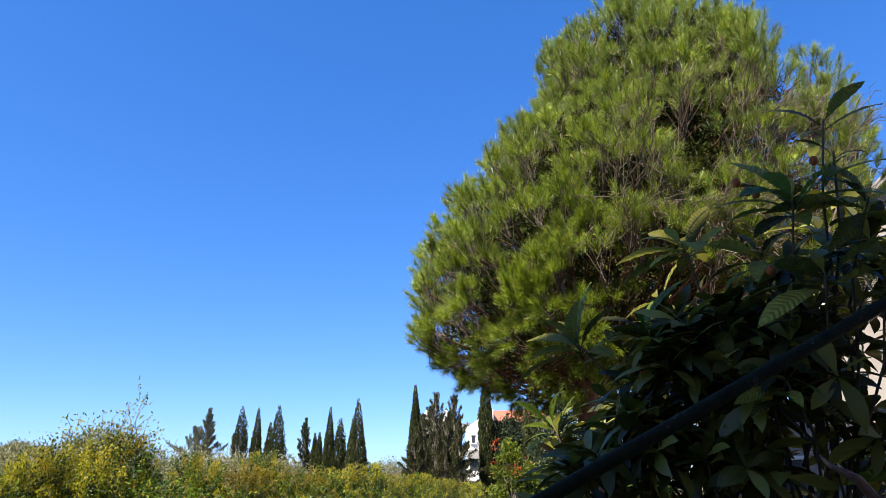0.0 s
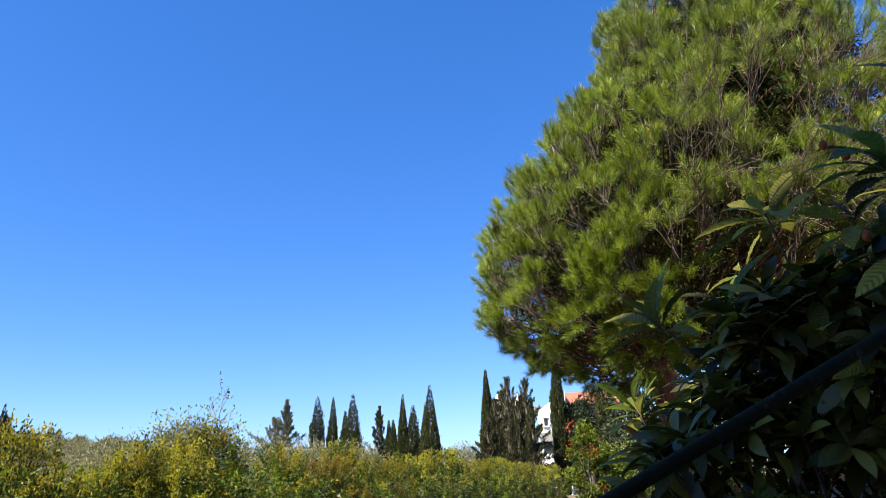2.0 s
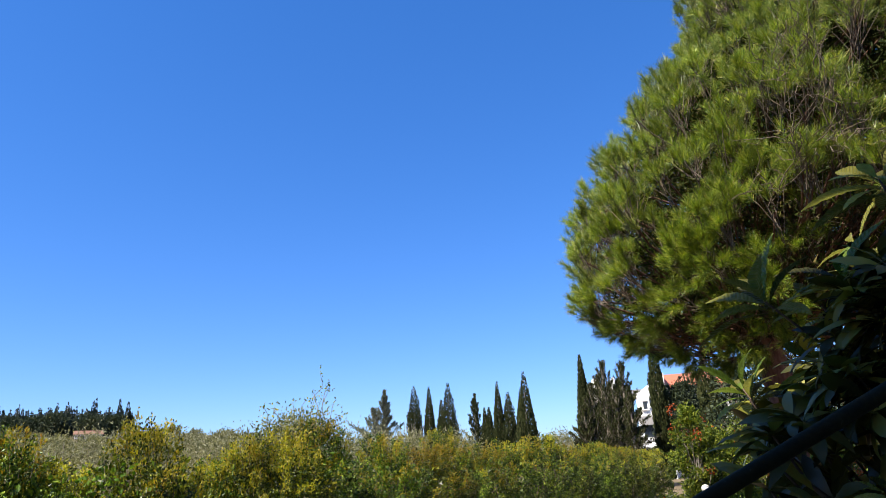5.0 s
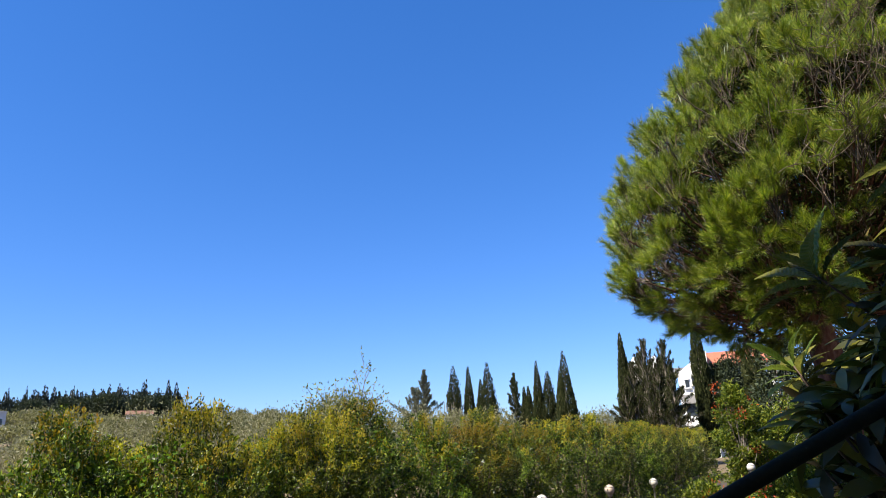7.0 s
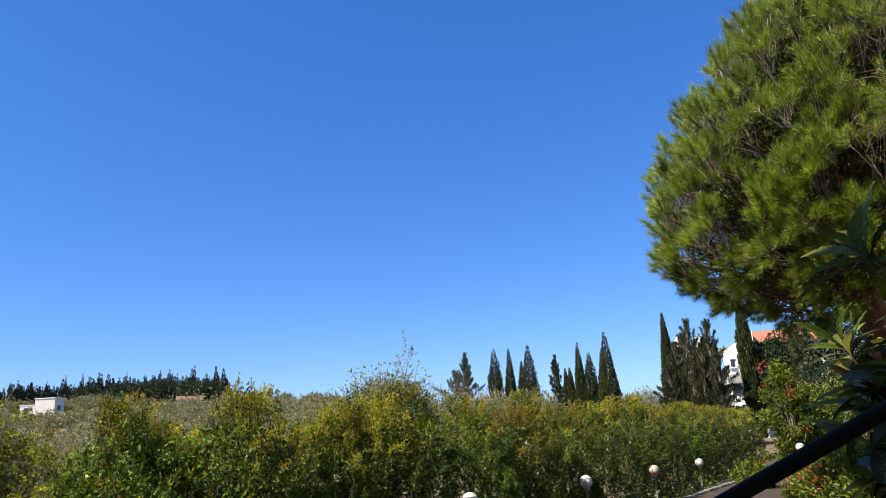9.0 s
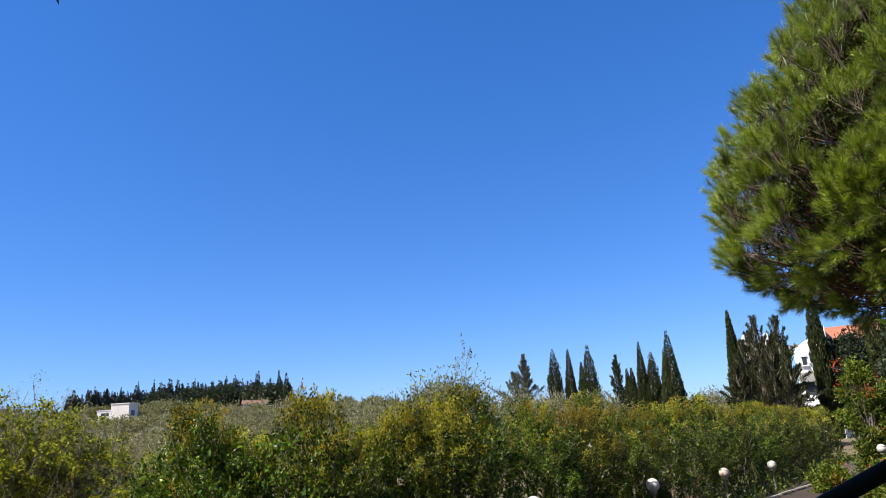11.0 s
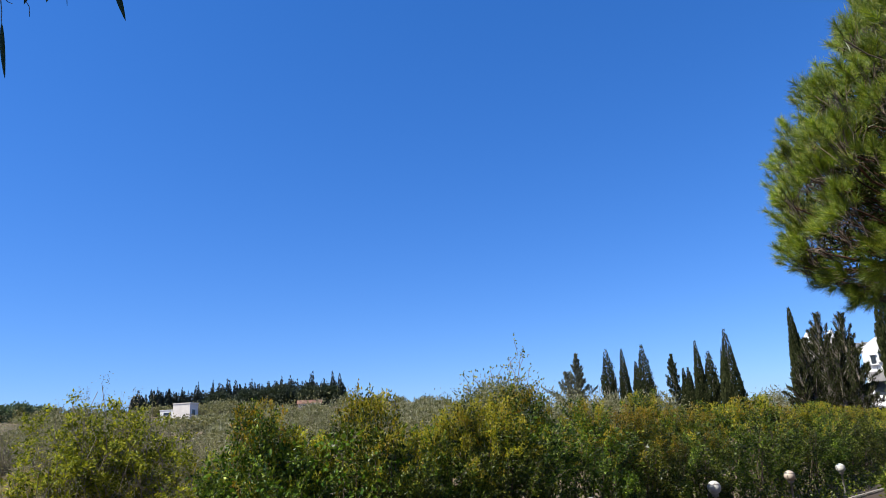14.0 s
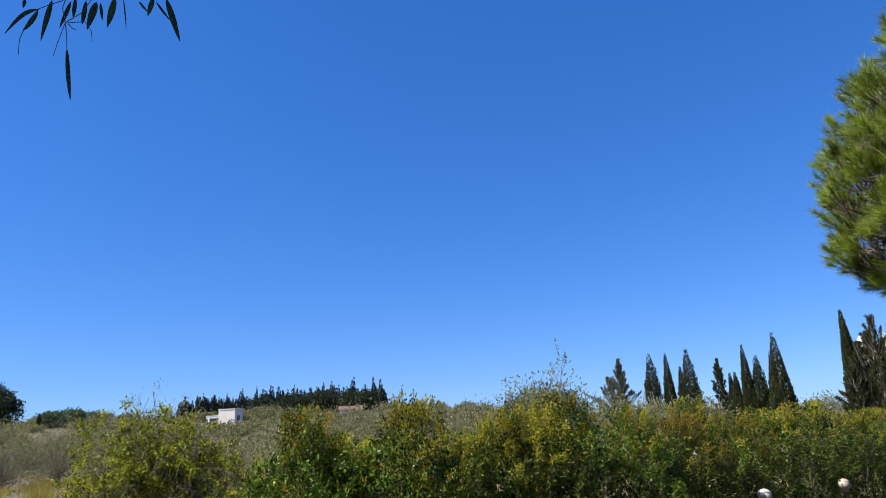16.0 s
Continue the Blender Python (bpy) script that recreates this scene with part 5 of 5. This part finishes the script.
# ---- gum tree overhead ----
def gum_tree():
    root = polar(112, 4.2)
    tree = thing("gum_tree", Matrix.Translation(root), "gum tree with narrow hanging leaves overhead", "tree")
    tip = polar(63.5, 2.6, rise(35.5, 2.6)) + Vector((-0.116, -0.106, 0.03)) - root
    elbow = Vector((0.9, 1.3, 4.3))
    lines = [[(Vector((0, 0, -0.1)), 0.16), (Vector((0, 0.05, 1.5)), 0.13), (Vector((0.15, 0.2, 3.2)), 0.09), (elbow, 0.05), (Vector((1.2, 2.0, 4.3)), 0.03), (tip + Vector((0, 0, 0.25)), 0.012)]]
    # hanging leaves: stalk and tip (azimuth, elevation), breadth
    eye = Vector((-0.116, -0.106, 0.03)) - root
    spot = lambda az, el: polar(az + 0.4, 2.6, rise(el + 0.15, 2.6)) + eye
    FV, FF, off = [], [], 0
    hung = [(66.96, 32.2, 68.98, 29.96, 0.024), (66.95, 32.1, 67.78, 30.5, 0.027), (66.07, 33.05, 66.5, 30.1, 0.029), (64.7, 33.3, 65.3, 31.3, 0.023), (64.4, 33.6, 64.4, 32.2, 0.023),
            (63.6, 33.6, 63.7, 31.9, 0.027), (62.8, 33.7, 63.3, 31.6, 0.042), (62.5, 33.7, 62.2, 32.5, 0.018), (61.4, 34.3, 61.8, 32.1, 0.04), (60.75, 34.3, 60.3, 32.2, 0.007),
            (59.5, 34.4, 58.7, 33.8, 0.016), (58.35, 34.9, 58.7, 33.5, 0.032), (58.1, 34.65, 56.8, 33.5, 0.016), (57.3, 35.05, 55.85, 32.05, 0.04), (64.6, 30.05, 63.9, 26.35, 0.024), (67.95, 32.6, 68.0, 32.0, 0.018)]
    hung += [(z, e, z + rng.normal() * 0.8, e - rng.uniform(1.8, 3.2), rng.uniform(0.02, 0.036)) for z, e in zip(rng.uniform(55, 74, 40), rng.uniform(37.5, 41, 40))]
    for az, el, az2, el2, wide in hung:
        a0, b0 = np.array(spot(az, el)), np.array(spot(az2, el2))
        way, far = unit(b0 - a0), np.array(polar(az, 1.0))
        side, bow = unit(np.cross(way, far)), rng.normal() * 0.05
        if abs(az2 - az) > 1.8:
            bow = 0.16
        R = []
        for t in np.linspace(0, 1, 11):
            half = wide * 0.34 * math.sin(math.pi * t ** 0.85) ** 0.75 * (1.0 - 0.25 * t) + 0.0005
            q = a0 + (b0 - a0) * t + np.array([0, 0, 1.0]) * bow * np.linalg.norm(b0 - a0) * math.sin(math.pi * t)
            R.append([q - side * half, q + far * half * 0.3, q + side * half])
        k = np.arange(10)[:, None] * 3 + off
        FF.append(np.concatenate([k + [0, 1, 4, 3], k + [1, 2, 5, 4]]))
        FV.append(np.array(R).reshape(-1, 3))
        off += 33
    v = np.concatenate(FV)
    part("hanging_foliage", np_mesh("gum_hanging_leaves", v, [np.concatenate(FF)], True), EUCALYPT, tree, "long narrow hanging leaves", "stuff")
    for tw in [[(65.0, 36.0), (65.1, 33.4), (65.26, 32.7), (64.93, 31.76), (65.33, 30.14), (65.49, 29.24)], [(64.92, 31.7), (64.7, 30.8), (64.61, 30.04)], [(64.93, 31.76), (63.85, 32.67), (63.14, 33.88), (62.5, 36)],
               [(64.72, 31.81), (63.5, 32.15), (62.93, 31.54), (62.82, 30.89)], [(64.72, 31.74), (64.4, 31.49), (64.05, 31.43)], [(64.9, 34.5), (65.32, 33.2), (66.22, 32.7), (66.96, 32.2)], [(66.95, 32.2), (67.73, 30.68), (67.94, 29.84), (67.88, 28.81)],
               [(63.5, 38.0), (61.2, 35.8), (59.5, 34.9), (57.3, 35.1)], [(61.5, 36.0), (61.4, 34.3)], [(64.0, 37.0), (63.6, 33.6)]]:
        lines.append([(spot(*q), 0.0021 - 0.0012 * i / len(tw)) for i, q in enumerate(tw)])
    lines.append([(tip + Vector((0, 0, 0.25)), 0.01), (spot(64.5, 38.0), 0.006), (spot(65.0, 36.0), 0.004)])
    lines.append([(spot(64.5, 38.0), 0.006), (spot(63.5, 38.0), 0.005), (spot(61.5, 36.0), 0.003)])
    lines.append([(spot(64.5, 38.0), 0.006), (spot(64.9, 34.5), 0.003)])
    B, W, L = [], [], []
    for c in [(0.9, 1.3, 5.2), (-0.3, 0.2, 5.4), (-0.8, -0.6, 5.0), (0.4, -0.6, 5.8), (0.0, 1.0, 6.0), (-1.2, 0.6, 5.6)]:
        lines.append(curve_pts((0.15, 0.2, 3.2), c, 0.1, 0.05, 0.01, 6, 0.05))
        k = 260
        b = np.array(c) + rng.normal(size=(k, 3)) * 0.45
        B += list(b)
        W += list(unit(rng.normal(size=(k, 3)) * 0.4 + [0, 0, -1]))
        L += list(rng.uniform(0.12, 0.19, k))
    v, f = tubes(lines, 6)
    part("branching", np_mesh("gum_limbs", v, [f], True), BARK_GREY, tree)
    v, f = leaves(np.array(B), np.array(W), np.array(L), np.array(L) * 0.17)
    part("foliage", np_mesh("gum_leaves", v, [f]), EUCALYPT, tree, "narrow hanging leaves", "stuff")


gum_tree()
